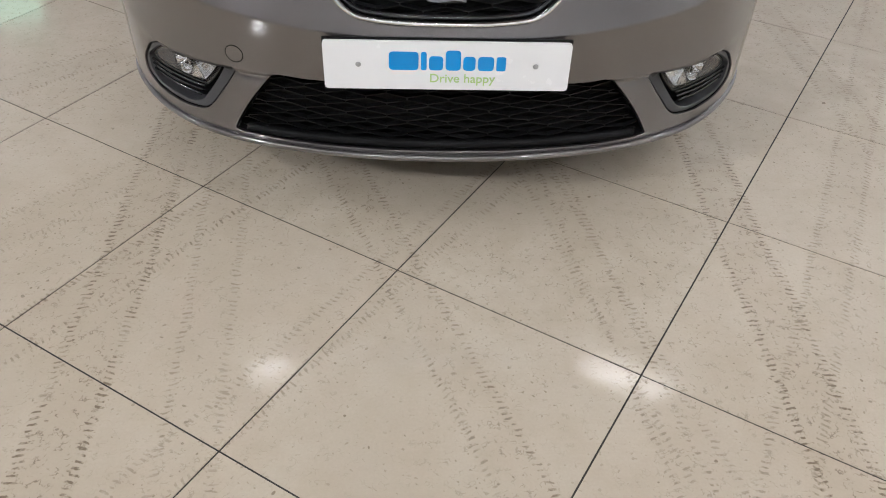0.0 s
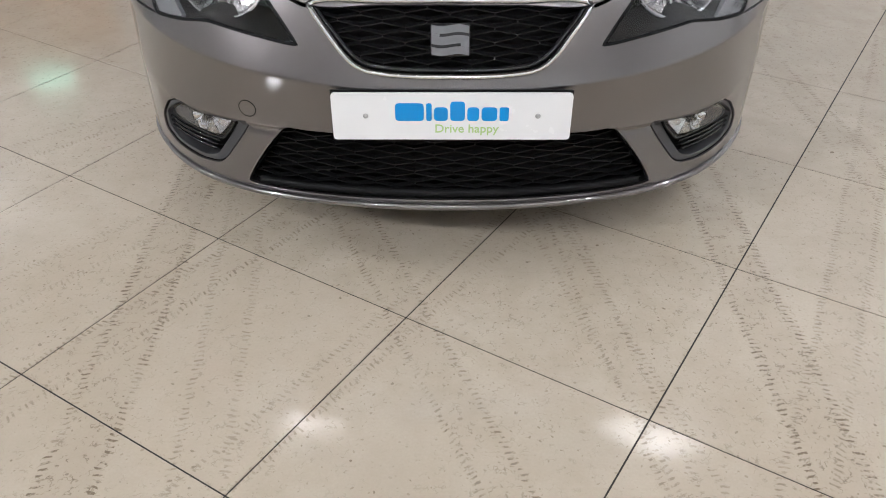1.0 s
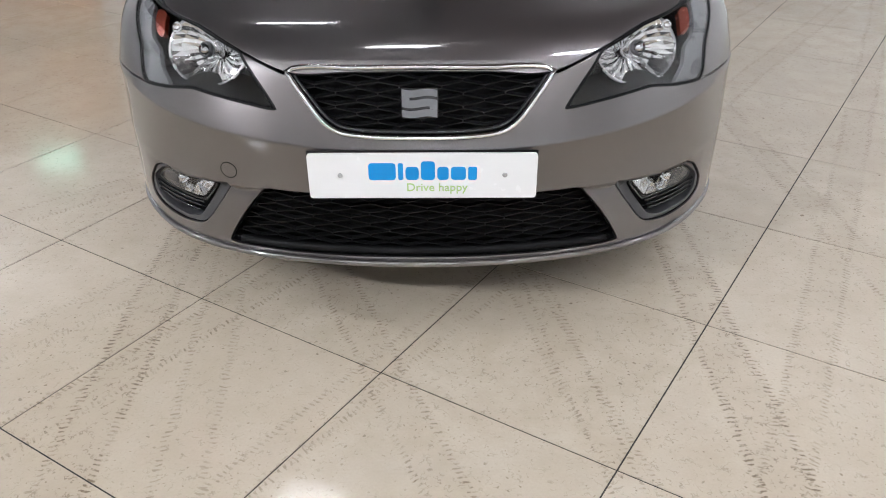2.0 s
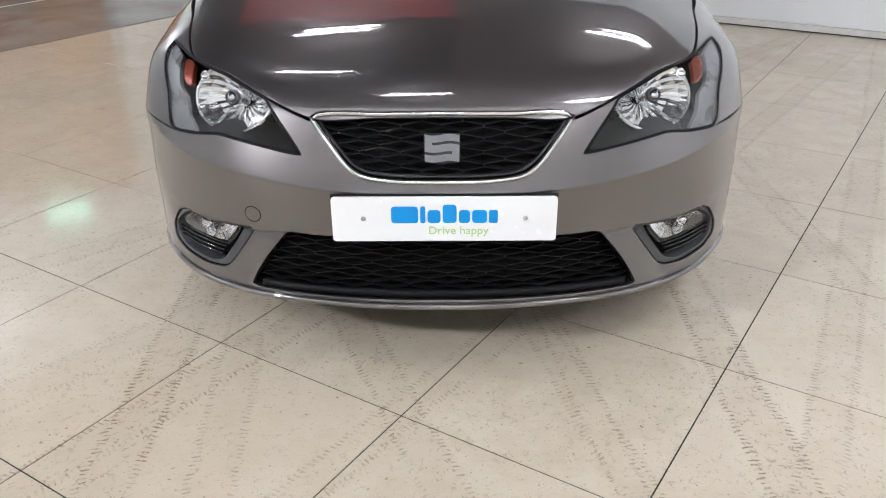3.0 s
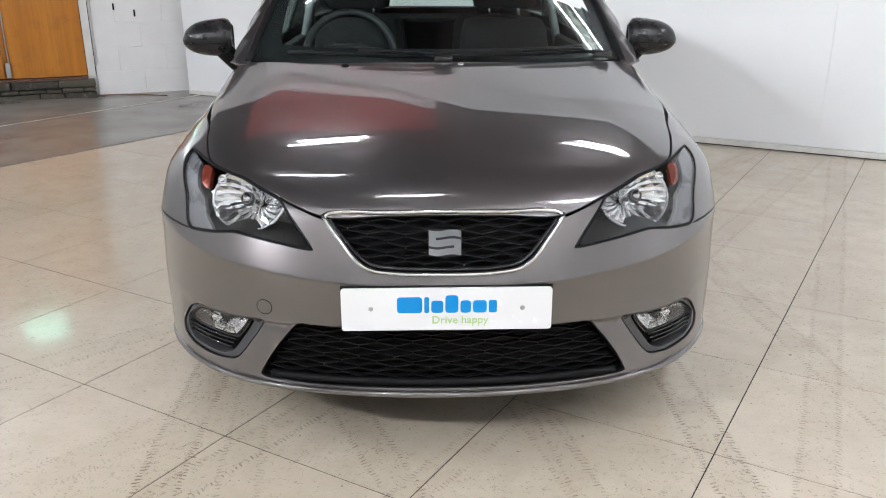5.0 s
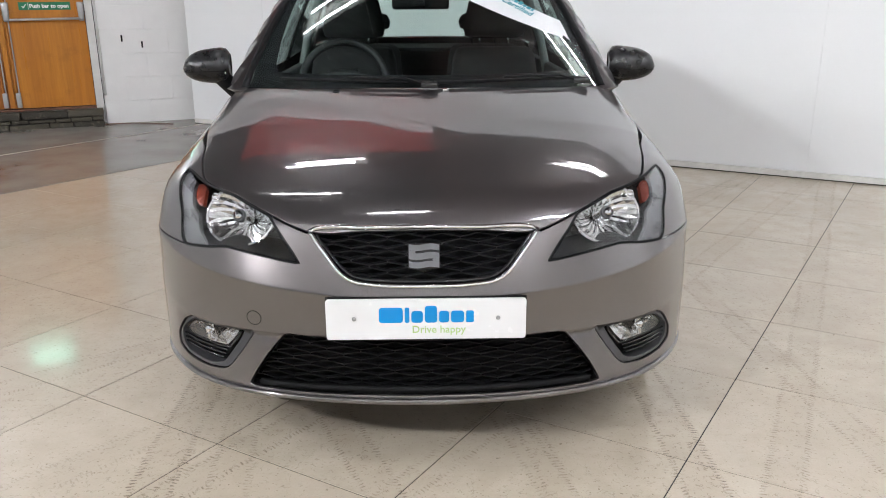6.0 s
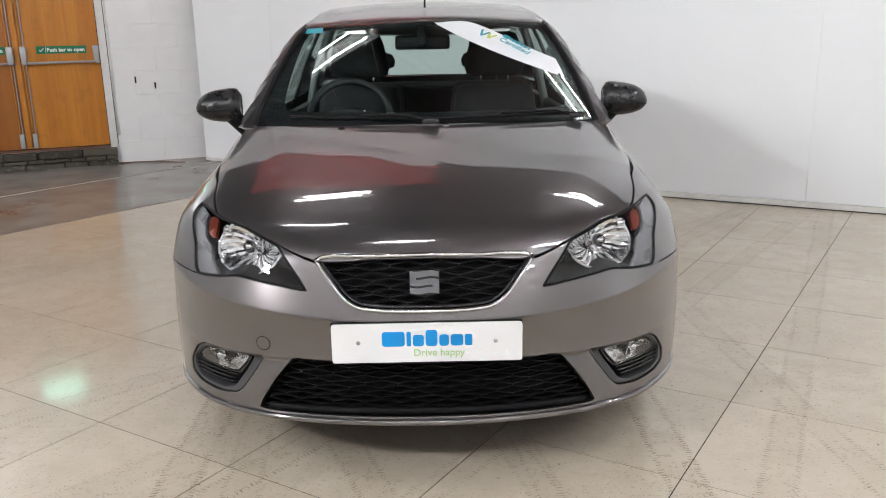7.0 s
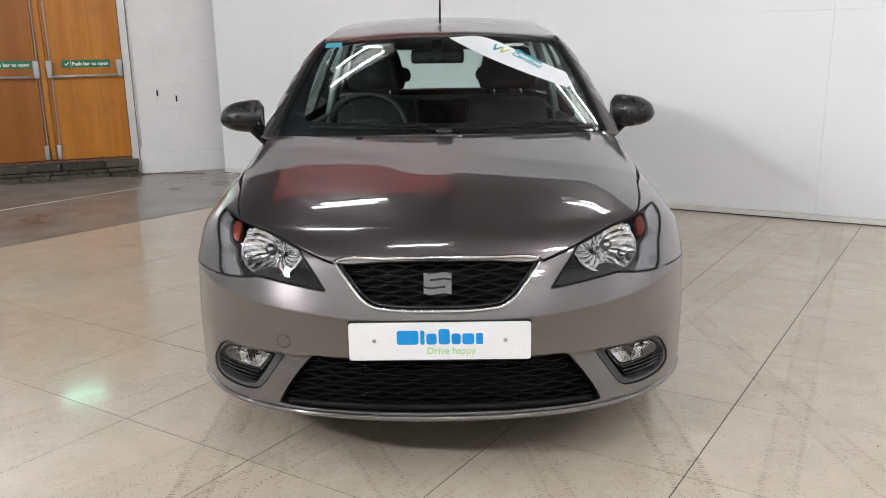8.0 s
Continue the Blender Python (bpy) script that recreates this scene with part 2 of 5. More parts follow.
OLIVE = material("lime ink", (0.50, 0.56, 0.10), 0.4)
STICKER = worn("white vinyl", (0.80, 0.81, 0.82), 0.45, 0.02, 10.0, 90.0, 0.0)
SIGN_GREEN = worn("green sign vinyl", (0.0, 0.17, 0.07), 0.4, 0.06, 10.0, 90.0, 0.0)
SIGN_WHITE = material("white sign ink", (0.8, 0.82, 0.8), 0.45)
STEEL = worn("grey painted steel", (0.42, 0.42, 0.42), 0.38, 0.08, 14.0, 120.0, 0.05, 0.5)
RED = worn("red painted steel", (0.66, 0.06, 0.05), 0.5, 0.1, 2.0, 30.0, 0.05)
PALE_RED = worn("faded red steel", (0.78, 0.20, 0.17), 0.5, 0.1, 2.0, 30.0, 0.05)
BROWN = worn("dark maroon cladding", (0.06, 0.038, 0.036), 0.6, 0.15, 2.0, 30.0, 0.05)
ROOF_DARK = worn("dark corrugated sheet", (0.055, 0.055, 0.058), 0.6, 0.15, 2.0, 30.0, 0.05)
TUBE = glow_material("fluorescent tube", (0.98, 1.0, 1.045), TUBE_POWER)
# same tube at a fifth of the power, to keep glow off the bonnet
DIM_TUBE = glow_material("dimmed fluorescent tube", (0.99, 1.0, 1.02), TUBE_POWER * 0.21)
FLOOD = glow_material("floodlight face", (0.99, 1.0, 1.02), 620.0)
GREY_PAINT = worn("faded floor paint", (0.52, 0.48, 0.42), 0.5, 0.2, 9.0, 80.0, 0.1)


# ---- mesh helpers ----
def link_mesh(name, verts, faces, mat, parent=None, label="", smooth=True, mirror=False):
    me = bpy.data.meshes.new(name)
    if mirror:
        verts = [(-v[0], v[1], v[2]) for v in verts]
        faces = [tuple(reversed(f)) for f in faces]
    me.from_pydata([tuple(v) for v in verts], [], faces)
    for p in me.polygons:
        p.use_smooth = smooth
    me.materials.append(mat)
    ob = new(name, me)
    if parent is not None:
        ob.parent = parent
    if label:
        tagged(ob, label)
    return ob


def part(name, bm, mat, parent=None, label="", smooth=False):
    me = bpy.data.meshes.new(name)
    bmesh.ops.recalc_face_normals(bm, faces=bm.faces[:])
    bm.to_mesh(me)
    bm.free()
    for p in me.polygons:
        p.use_smooth = smooth
    me.materials.append(mat)
    ob = new(name, me)
    if parent is not None:
        ob.parent = parent
    if label:
        tagged(ob, label)
    return ob


def thing(name, m, label, category, group="", kind=""):
    ob = new(name)
    ob.matrix_basis = m
    return tagged(ob, label, category, group, kind)


def box(bm, x0, x1, y0, y1, z0, z1, bevel=0.0, m=None):
    made = bmesh.ops.create_cube(bm, size=1.0)["verts"]
    t = Matrix.Translation(((x0 + x1) / 2, (y0 + y1) / 2, (z0 + z1) / 2)) @ Matrix.Diagonal((x1 - x0, y1 - y0, z1 - z0, 1))
    bmesh.ops.transform(bm, matrix=(m @ t) if m else t, verts=made)
    if bevel:
        edges = list({e for v in made for e in v.link_edges})
        bmesh.ops.bevel(bm, geom=edges, offset=bevel, segments=2, profile=0.6, affect="EDGES")
    return bm


def box_part(name, parent, mat, x0, x1, y0, y1, z0, z1, bevel=0.004, label="", smooth=False, m=None):
    return part(name, box(bmesh.new(), x0, x1, y0, y1, z0, z1, bevel, m), mat, parent, label, smooth)


def bar(bm, a, b, r, sides=6):
    """A rod from a to b."""
    a, b = Vector(a), Vector(b)
    m = Matrix.Translation((a + b) / 2) @ (b - a).to_track_quat("Z", "Y").to_matrix().to_4x4()
    bmesh.ops.create_cone(bm, cap_ends=True, segments=sides, radius1=r, radius2=r, depth=(b - a).length, matrix=m)


def lathe(profile, turns, axis="x"):
    """A ring of verts and faces from (radius, along) pairs turned about an axis."""
    verts, faces, n = [], [], len(profile)
    for i in range(turns):
        a = 2 * math.pi * i / turns
        for r, h in profile:
            c, s = r * math.cos(a), r * math.sin(a)
            verts.append((h, c, s) if axis == "x" else (c, h, s) if axis == "y" else (c, s, h))
    for i in range(turns):
        j = (i + 1) % turns
        for k in range(n - 1):
            faces.append((i * n + k, i * n + k + 1, j * n + k + 1, j * n + k))
    return verts, faces


def sweep(points, radius, sides=8, closed=False, flat=1.0):
    """A tube along points; flat squeezes it across the second axis."""
    pts = [Vector(p) for p in points]
    n, verts, faces = len(pts), [], []
    for i, p in enumerate(pts):
        a = pts[(i - 1) % n] if closed or i else pts[0]
        b = pts[(i + 1) % n] if closed or i < n - 1 else pts[-1]
        q = (b - a).normalized().to_track_quat("Z", "Y")
        for k in range(sides):
            t = 2 * math.pi * k / sides
            verts.append(p + q @ Vector((math.cos(t) * radius, math.sin(t) * radius * flat, 0)))
    for i in range(n if closed else n - 1):
        j = (i + 1) % n
        for k in range(sides):
            l = (k + 1) % sides
            faces.append((i * sides + k, i * sides + l, j * sides + l, j * sides + k))
    if not closed:
        faces += [tuple(range(sides))[::-1], tuple(range((n - 1) * sides, n * sides))]
    return verts, faces


def lettering(name, text, size, mat, parent, m, weight=0.0, label=""):
    cu = bpy.data.curves.new(name, "FONT")
    cu.body, cu.size, cu.extrude, cu.offset = text, size, 0.0006, weight
    cu.align_x, cu.align_y = "CENTER", "CENTER"
    cu.resolution_u = 4
    tmp = new(name, cu)
    me = bpy.data.meshes.new_from_object(tmp.evaluated_get(bpy.context.evaluated_depsgraph_get()))
    bpy.data.objects.remove(tmp)
    me.materials.clear()
    me.materials.append(mat)
    ob = new(name, me)
    ob.parent = parent
    ob.matrix_basis = m
    if label:
        tagged(ob, label)
    return ob


def slab(bm, pts, y0, y1):
    """A flat plate with an outline in width and height."""
    a = [bm.verts.new((x, y0, z)) for x, z in pts]
    b = [bm.verts.new((x, y1, z)) for x, z in pts]
    bm.faces.new(a)
    bm.faces.new(b[::-1])
    for i in range(len(a)):
        j = (i + 1) % len(a)
        bm.faces.new((a[j], a[i], b[i], b[j]))


def round_bar(bm, x0, x1, z0, z1, y0, y1, r):
    slab(bm, filleted([(x0, z0), (x1, z0), (x1, z1), (x0, z1)], r, 4), y0, y1)


# ---- the car's skin ----
def smax(a, b, k):
    h = max(k - abs(a - b), 0.0) / k
    return max(a, b) + h * h * k * 0.25


def clamp(v, lo=0.0, hi=1.0):
    return min(hi, max(lo, v))


def nose_y(x, z):
    """Front skin: the plan's curve and a profile that leans back above the crease."""
    x = abs(x)
    d = z - (0.512 + 0.13 * x * x)
    p = smax(d, 0.0, 0.004)
    q = max(0.0, -d)
    low = max(0.0, 0.225 - z)
    return 0.012 + 0.30 * x * x + 0.76 * x ** 6 + 0.45 * p + 0.23 * p * p + 0.16 * q * max(0.0, 1 - q / 0.17) + 8 * low * low + tuck(x, z)


LEDGE_HIGH, LEDGE_LOW = 0.395, 0.388


def tuck(x, z):
    """How far the skin steps back under the ledge over the intake and the fog lamps; it comes forward again towards the lip."""
    deep = 0.030 * clamp((0.735 - abs(x)) / 0.17)
    if z >= LEDGE_LOW:
        h = clamp((LEDGE_HIGH - z) / (LEDGE_HIGH - LEDGE_LOW))
        return deep * h * h * (3 - 2 * h)
    return deep * clamp((z - 0.228) / (LEDGE_LOW - 0.228))


def top_z(x, y):
    """Bonnet, and the body's top further back."""
    x = abs(x)
    u = min(y - 0.05, 0.97)
    v = max(0.0, u - 0.45)
    w = u - v
    c = 0.70 + 0.52 * w - 0.31 * w * w + 0.241 * v - 0.02 * v * v + 0.03 * max(0.0, y - 0.95) + 0.25 * clamp(y - 1.08, 0, 0.3)
    e = max(0.0, x - 0.48)
    k = 0.13 - 0.075 * clamp((y - 0.15) / 0.45)
    return c - k * x * x - 0.6 * e * e


def side_x(y, z):
    w = 0.840 - 0.03 * max(0.0, y - 2.9) ** 2
    k = 0.7 - 0.25 * clamp((y - 0.8) / 0.5)
    up, dn = max(0.0, z - 0.45), max(0.0, 0.45 - z)
    return w - k * up * up - 0.25 * dn * dn


def body(x, y, z):
    f = nose_y(x, z) - y
    s = abs(x) - side_x(y, z)
    t = z - top_z(x, y)
    b = y - (4.02 - 0.12 * x * x - 0.25 * (z - 0.55) ** 2)
    return smax(smax(smax(f, s, 0.06), t, 0.06), b, 0.10)


def cabin(x, y, z):
    ws = 0.885 + 0.30 * x * x + (z - 0.962) * 1.66 - y
    s = abs(x) - (0.716 - 0.31 * (z - 0.93) - 0.3 * (z - 0.93) ** 2 - 0.05 * max(0.0, y - 2.6) ** 2)
    v = y - 2.25
    r = z - (1.432 - (0.17 if v < 0 else 0.055) * v * v - 0.12 * x * x)
    b = y - (3.97 - 0.9 * (z - 0.95) - 0.12 * x * x)
    return smax(smax(ws, smax(s, r, 0.05), 0.018), b, 0.08)


def solve(field, at, lo, hi):
    for _ in range(26):
        mid = (lo + hi) / 2
        if field(*at(mid)) < 0:
            lo = mid
        else:
            hi = mid
    return Vector(at(lo))


def slope(field, p, e=0.0015):
    x, y, z = p
    return Vector((field(x + e, y, z) - field(x - e, y, z), field(x, y + e, z) - field(x, y - e, z), field(x, y, z + e) - field(x, y, z - e))).normalized()


def ring_way(field, yc, scale):
    """Places round an upright axis at (0, yc): a pair of functions, from (turn, height) to the skin and back."""
    def lift(a, z):
        s, c = math.sin(a / scale), math.cos(a / scale)
        return solve(field, lambda d: (d * s, yc - d * c, z), 0.02, 3.0)
    return lift, lambda p: (scale * math.atan2(p[0], yc - p[1]), p[2])


def top_way(field, low, high):
    return (lambda x, y: solve(field, lambda z: (x, y, z), low, high)), lambda p: (p[0], p[1])


def side_way(field):
    return (lambda y, z: solve(field, lambda x: (x, y, z), 0.1, 1.2)), lambda p: (p[1], p[2])


NOSE = ring_way(body, 0.9, 0.85)
HOOD = top_way(body, 0.3, 1.3)
FLANK = side_way(body)
GLASSHOUSE = ring_way(cabin, 2.3, 1.0)
ROOF = top_way(cabin, 1.0, 1.6)
TAIL = ring_way(body, 3.2, 0.85)


def nose(x, z):
    return solve(body, lambda y: (x, 1.4 - y, z), 0.0, 1.6)


def smooth_line(pts, step, closed=True, bend=40):
    """Points along a line: rounded where it bends little, sharp at its corners."""
    pts = [Vector(p) for p in pts]
    n, out = len(pts), []
    for i in range(n if closed else n - 1):
        p0, p1, p2, p3 = pts[(i - 1) % n], pts[i], pts[(i + 1) % n], pts[(i + 2) % n]
        if not closed:
            p0, p3 = pts[max(i - 1, 0)], pts[min(i + 2, n - 1)]
        d = p2 - p1
        def tangent(a, b, c):
            u, v = b - a, c - b
            if u.length < 1e-6 or v.length < 1e-6 or u.angle(v) > radians(bend):
                return None
            return (u.normalized() + v.normalized()).normalized()
        t1, t2 = tangent(p0, p1, p2) or d.normalized(), tangent(p1, p2, p3) or d.normalized()
        m = max(1, round(d.length / step))
        for k in range(m):
            s = k / m
            h1, h2 = 2 * s ** 3 - 3 * s * s + 1, s ** 3 - 2 * s * s + s
            h3, h4 = -2 * s ** 3 + 3 * s * s, s ** 3 - s * s
            out.append(p1 * h1 + t1 * (d.length * h2) + p2 * h3 + t2 * (d.length * h4))
    if not closed:
        out.append(pts[-1])
    return out


def filleted(pts, r, steps=4):
    """A closed outline in the plane with its corners rounded to about r."""
    pts, out = [Vector(p) for p in pts], []
    n = len(pts)
    for i, p in enumerate(pts):
        a, b = pts[i - 1] - p, pts[(i + 1) % n] - p
        ra, rb = min(r, a.length * 0.45), min(r, b.length * 0.45)
        p0, p2 = p + a.normalized() * ra, p + b.normalized() * rb
        for k in range(steps + 1):
            s = k / steps
            out.append(p0 * (1 - s) ** 2 + p * 2 * s * (1 - s) + p2 * s * s)
    return out


def inside(poly, x, y):
    """Which of the points (x, y) lie in the outline."""
    hit = np.zeros(len(x), bool)
    px, py = np.array([p[0] for p in poly]), np.array([p[1] for p in poly])
    qx, qy = np.roll(px, -1), np.roll(py, -1)
    for a, b, c, d in zip(px, py, qx, qy):
        if b == d:
            continue
        cross = (b > y) != (d > y)
        hit ^= cross & (x < (c - a) * (y - b) / (d - b) + a)
    return hit


def near(poly, x, y):
    """The squared distance of points to the outline."""
    best = np.full(len(x), 1e9)
    n = len(poly)
    for i in range(n):
        ax, ay = poly[i][0], poly[i][1]
        bx, by = poly[(i + 1) % n][0] - ax, poly[(i + 1) % n][1] - ay
        l = bx * bx + by * by + 1e-12
        s = np.clip(((x - ax) * bx + (y - ay) * by) / l, 0, 1)
        best = np.minimum(best, (x - ax - s * bx) ** 2 + (y - ay - s * by) ** 2)
    return best


def fill(loops, step, creases=()):
    """Triangles over an outline (the first loop) with holes (the others), with edges along the creases."""
    from mathutils.geometry import delaunay_2d_cdt
    pts, edges = [], []
    for loop in loops:
        k, n = len(pts), len(loop)
        pts += [Vector((p[0], p[1])) for p in loop]
        edges += [(k + i, k + (i + 1) % n) for i in range(n)]
    lo = [min(p[i] for p in loops[0]) for i in (0, 1)]
    hi = [max(p[i] for p in loops[0]) for i in (0, 1)]
    if step:
        gx, gy = np.meshgrid(np.arange(lo[0] + step / 2, hi[0], step), np.arange(lo[1] + step / 2, hi[1], step))
        gx, gy = gx.ravel(), gy.ravel()
        keep = inside(loops[0], gx, gy)
        for loop in loops[1:]:
            keep &= ~inside(loop, gx, gy)
        gx, gy = gx[keep], gy[keep]
        for loop in loops:
            ok = near(loop, gx, gy) > (0.45 * step) ** 2
            gx, gy = gx[ok], gy[ok]
        for crease in creases:
            ok = near(list(crease) + list(crease)[-2:0:-1], gx, gy) > (0.45 * step) ** 2
            gx, gy = gx[ok], gy[ok]
        pts += [Vector((float(a), float(b))) for a, b in zip(gx, gy)]
    for crease in creases:
        k = len(pts)
        pts += [Vector((p[0], p[1])) for p in crease]
        edges += [(k + i, k + i + 1) for i in range(len(crease) - 1)]
    verts, _, faces, _, _, _ = delaunay_2d_cdt(pts, edges, [], 0, 1e-6)
    cx = np.array([sum(verts[i][0] for i in f) / 3 for f in faces])
    cy = np.array([sum(verts[i][1] for i in f) / 3 for f in faces])
    keep = inside(loops[0], cx, cy)
    for loop in loops[1:]:
        keep &= ~inside(loop, cx, cy)
    return verts, [f for f, k in zip(faces, keep) if k]


def panel(name, outline, way, field, mat, parent, holes=(), step=0.02, gap=0.0015, bevel=0.002, depth=0.012, out=0.0, mirror=False, label="", back=False, creases=()):
    """A pressed panel on the skin: its outline in the plane of way, with rounded and turned-in edges."""
    lift, _ = way
    flat, faces = fill([outline, *holes], step, creases)
    used = sorted({i for f in faces for i in f})
    index = {v: k for k, v in enumerate(used)}
    faces = [tuple(index[i] for i in f) for f in faces]
    verts = [lift(*flat[i]) for i in used]
    norm = [slope(field, p) for p in verts]
    verts = [p + n * out for p, n in zip(verts, norm)]
    faces = [f if (verts[f[1]] - verts[f[0]]).cross(verts[f[2]] - verts[f[0]]).dot(norm[f[0]]) > 0 else f[::-1] for f in faces]
    count = {}
    for f in faces:
        for a, b in zip(f, f[1:] + f[:1]):
            count[(a, b)] = 1
    rim = [(a, b) for a, b in count if (b, a) not in count]
    away = {}
    for a, b in rim:
        d = (verts[b] - verts[a]).cross(norm[a])
        for i in (a, b):
            away[i] = away.get(i, Vector()) + d.normalized()
    loops_n = [[norm[i] for i in f] for f in faces]
    first = {}
    for i, d in away.items():
        d = d.normalized()
        p = verts[i]
        verts[i] = p - d * (gap + bevel)
        r1 = p - d * gap - norm[i] * bevel
        first[i] = (len(verts), len(verts) + 1)
        verts += [r1, r1 - norm[i] * depth]
        away[i] = d
    for a, b in rim:
        (a1, a2), (b1, b2) = first[a], first[b]
        faces += [(b, a, a1, b1), (b1, a1, a2, b2)]
        loops_n += [[norm[b], norm[a], away[a], away[b]], [away[b], away[a], away[a], away[b]]]
    if back:
        twin = {}
        for i in range(len(norm)):
            if i in first:
                twin[i] = first[i][1]
            else:
                twin[i] = len(verts)
                verts.append(verts[i] - norm[i] * (bevel + depth))
        front = faces[:len(faces) - 2 * len(rim)]
        faces += [tuple(twin[i] for i in f[::-1]) for f in front]
        loops_n += [[-norm[i] for i in f[::-1]] for f in front]
    if mirror:
        verts = [Vector((-v[0], v[1], v[2])) for v in verts]
        faces = [f[::-1] for f in faces]
        loops_n = [[Vector((-n[0], n[1], n[2])) for n in reversed(l)] for l in loops_n]
    me = bpy.data.meshes.new(name)
    me.from_pydata([tuple(v) for v in verts], [], faces)
    for p in me.polygons:
        p.use_smooth = True
    me.normals_split_custom_set([tuple(n) for l in loops_n for n in l])
    me.materials.append(mat)
    ob = new(name, me)
    ob.parent = parent
    if label:
        tagged(ob, label)
    return ob


def tub(name, line, push, mat, parent, mirror=False, label="", shrink=1.0):
    """A pocket: walls from a closed line of places along the push, and a bottom."""
    push = Vector(push)
    mid = sum(line, Vector()) / len(line)
    verts = list(line) + [mid + (p - mid) * shrink + push for p in line]
    n = len(line)
    faces = [(i, (i + 1) % n, n + (i + 1) % n, n + i) for i in range(n)]
    flat, tri = fill([[(v[0], v[2]) for v in verts[n:]]], 0)
    if len(flat) == n:
        faces += [tuple(n + i for i in f) for f in tri]
    else:
        verts.append(mid + push)
        faces += [(n + i, n + (i + 1) % n, 2 * n) for i in range(n)]
    return link_mesh(name, verts, faces, mat, parent, label, False, mirror)


def mirrored(pts):
    """A symmetrical outline from its half on one side."""
    left = [(-p[0], p[1]) for p in reversed(pts) if abs(p[0]) > 1e-6]
    return list(pts) + left


CAR = thing("car", pose(-0.004, 0, 0), "grey-brown metallic hatchback parked on cream stone tiles", "car")

# lines that panels share, right-hand half: the bonnet's front and side edge seen from above
HOOD_LINE = ((0, 0.092), (0.15, 0.096), (0.302, 0.110), (0.414, 0.158), (0.52, 0.231), (0.614, 0.308), (0.657, 0.43), (0.672, 0.53), (0.70, 0.68), (0.712, 0.85), (0.705, 0.98), (0.685, 1.06))
HOOD_BACK = ((0.63, 1.0), (0.52, 0.94), (0.388, 0.910), (0.2, 0.893), (0, 0.885))
GRILLE_LINE = ((0, 0.686), (0.15, 0.684), (0.288, 0.679), (0.304, 0.672), (0.257, 0.615), (0.222, 0.576), (0.19, 0.556), (0.15, 0.549), (0, 0.545))
LAMP_LOW = ((0.328, 0.594), (0.43, 0.607), (0.535, 0.621), (0.60, 0.612), (0.672, 0.606))
LAMP_OUT = ((0.684, 0.622), (0.688, 0.684))
ARCH_Y, ARCH_Z, ARCH_R = 0.87, 0.305, 0.338
SEAM = ((0.37, 0.605), (0.5, 0.602))


def arch(yc, a0, a1, n=16):
    return [(yc - ARCH_R * math.cos(radians(a0 + (a1 - a0) * i / n)), ARCH_Z + ARCH_R * math.sin(radians(a0 + (a1 - a0) * i / n))) for i in range(n + 1)]


hood3 = [HOOD[0](x, y) for x, y in HOOD_LINE]
lamp_corner = HOOD[0](0.695, 0.422)
lamp_top = hood3[3:6] + [lamp_corner]
lamp_low = [nose(x, z) for x, z in LAMP_LOW]
lamp_out = [nose(x, z) for x, z in LAMP_OUT]
grille_low = [nose(x, z) for x, z in GRILLE_LINE[3:]]

# bonnet
line = smooth_line(mirrored([p for p in HOOD_LINE] + list(HOOD_BACK[:-1]) + [(0, 0.885)]), 0.02)
panel("bonnet", line, HOOD, body, PAINT, CAR, step=0.022, gap=0.0032)

# front bumper
half = [NOSE[1](p) for p in reversed(grille_low)] + [NOSE[1](HOOD[0](0.31, 0.1105)), NOSE[1](hood3[3])]
half += [NOSE[1](p) for p in lamp_low] + [NOSE[1](FLANK[0](y, z)) for y, z in SEAM]
half += [NOSE[1](FLANK[0](y, z)) for y, z in arch(ARCH_Y, 55.5, -16, 10)]
end = half[-1][0]
half += [(end * k / 8, 0.207 - 0.003 * (8 - k) / 8) for k in range(7, -1, -1)]
bumper_line = smooth_line(mirrored(half), 0.016)


def on_nose(pts):
    return [NOSE[1](nose(x, z)) for x, z in pts]


INTAKE = mirrored([(0, 0.393), (0.2, 0.391), (0.383, 0.386), (0.487, 0.240), (0.4, 0.2365), (0.2, 0.237), (0, 0.238)])
FOG = [(0.468, 0.390), (0.58, 0.393), (0.676, 0.388), (0.702, 0.370), (0.734, 0.315), (0.735, 0.278), (0.70, 0.262), (0.62, 0.258), (0.562, 0.266), (0.538, 0.288)]
intake_line = smooth_line(filleted(on_nose(INTAKE), 0.006, 2), 0.016)
fog_line = smooth_line(filleted(on_nose(FOG), 0.014, 3), 0.012)
fog_left = [(-x, z) for x, z in reversed(fog_line)]
bumper_creases = []
for dz in (-0.004, 0.0, 0.004):
    wide = [(x, 0.512 + 0.13 * x * x + dz) for x in np.linspace(-0.72, 0.72, 100)]
    bumper_creases.append(on_nose(wide))
for z in (LEDGE_LOW, LEDGE_HIGH):
    for s in (-1, 1):
        bumper_creases.append(on_nose([(s * x, z) for x in np.linspace(0.392, 0.464, 8)]))
bumper = panel("front_bumper", bumper_line, NOSE, body, PAINT, CAR, holes=(intake_line, fog_line, fog_left), step=0.016, creases=bumper_creases)

# tow-eye cover
cover = [NOSE[1](nose(-0.462, 0.437))]
cover = [(cover[0][0] + 0.0195 * math.cos(t * math.pi / 12), cover[0][1] + 0.0195 * math.sin(t * math.pi / 12)) for t in range(24)]
tow_cover = panel("tow_eye_cover", cover, NOSE, body, PAINT, bumper, step=0.008, gap=0.0, bevel=0.0012, depth=0.002, out=0.0009)
v, f = sweep([q + slope(body, q) * 0.0002 for q in (NOSE[0](*c) for c in cover)], 0.0013, 6, True)
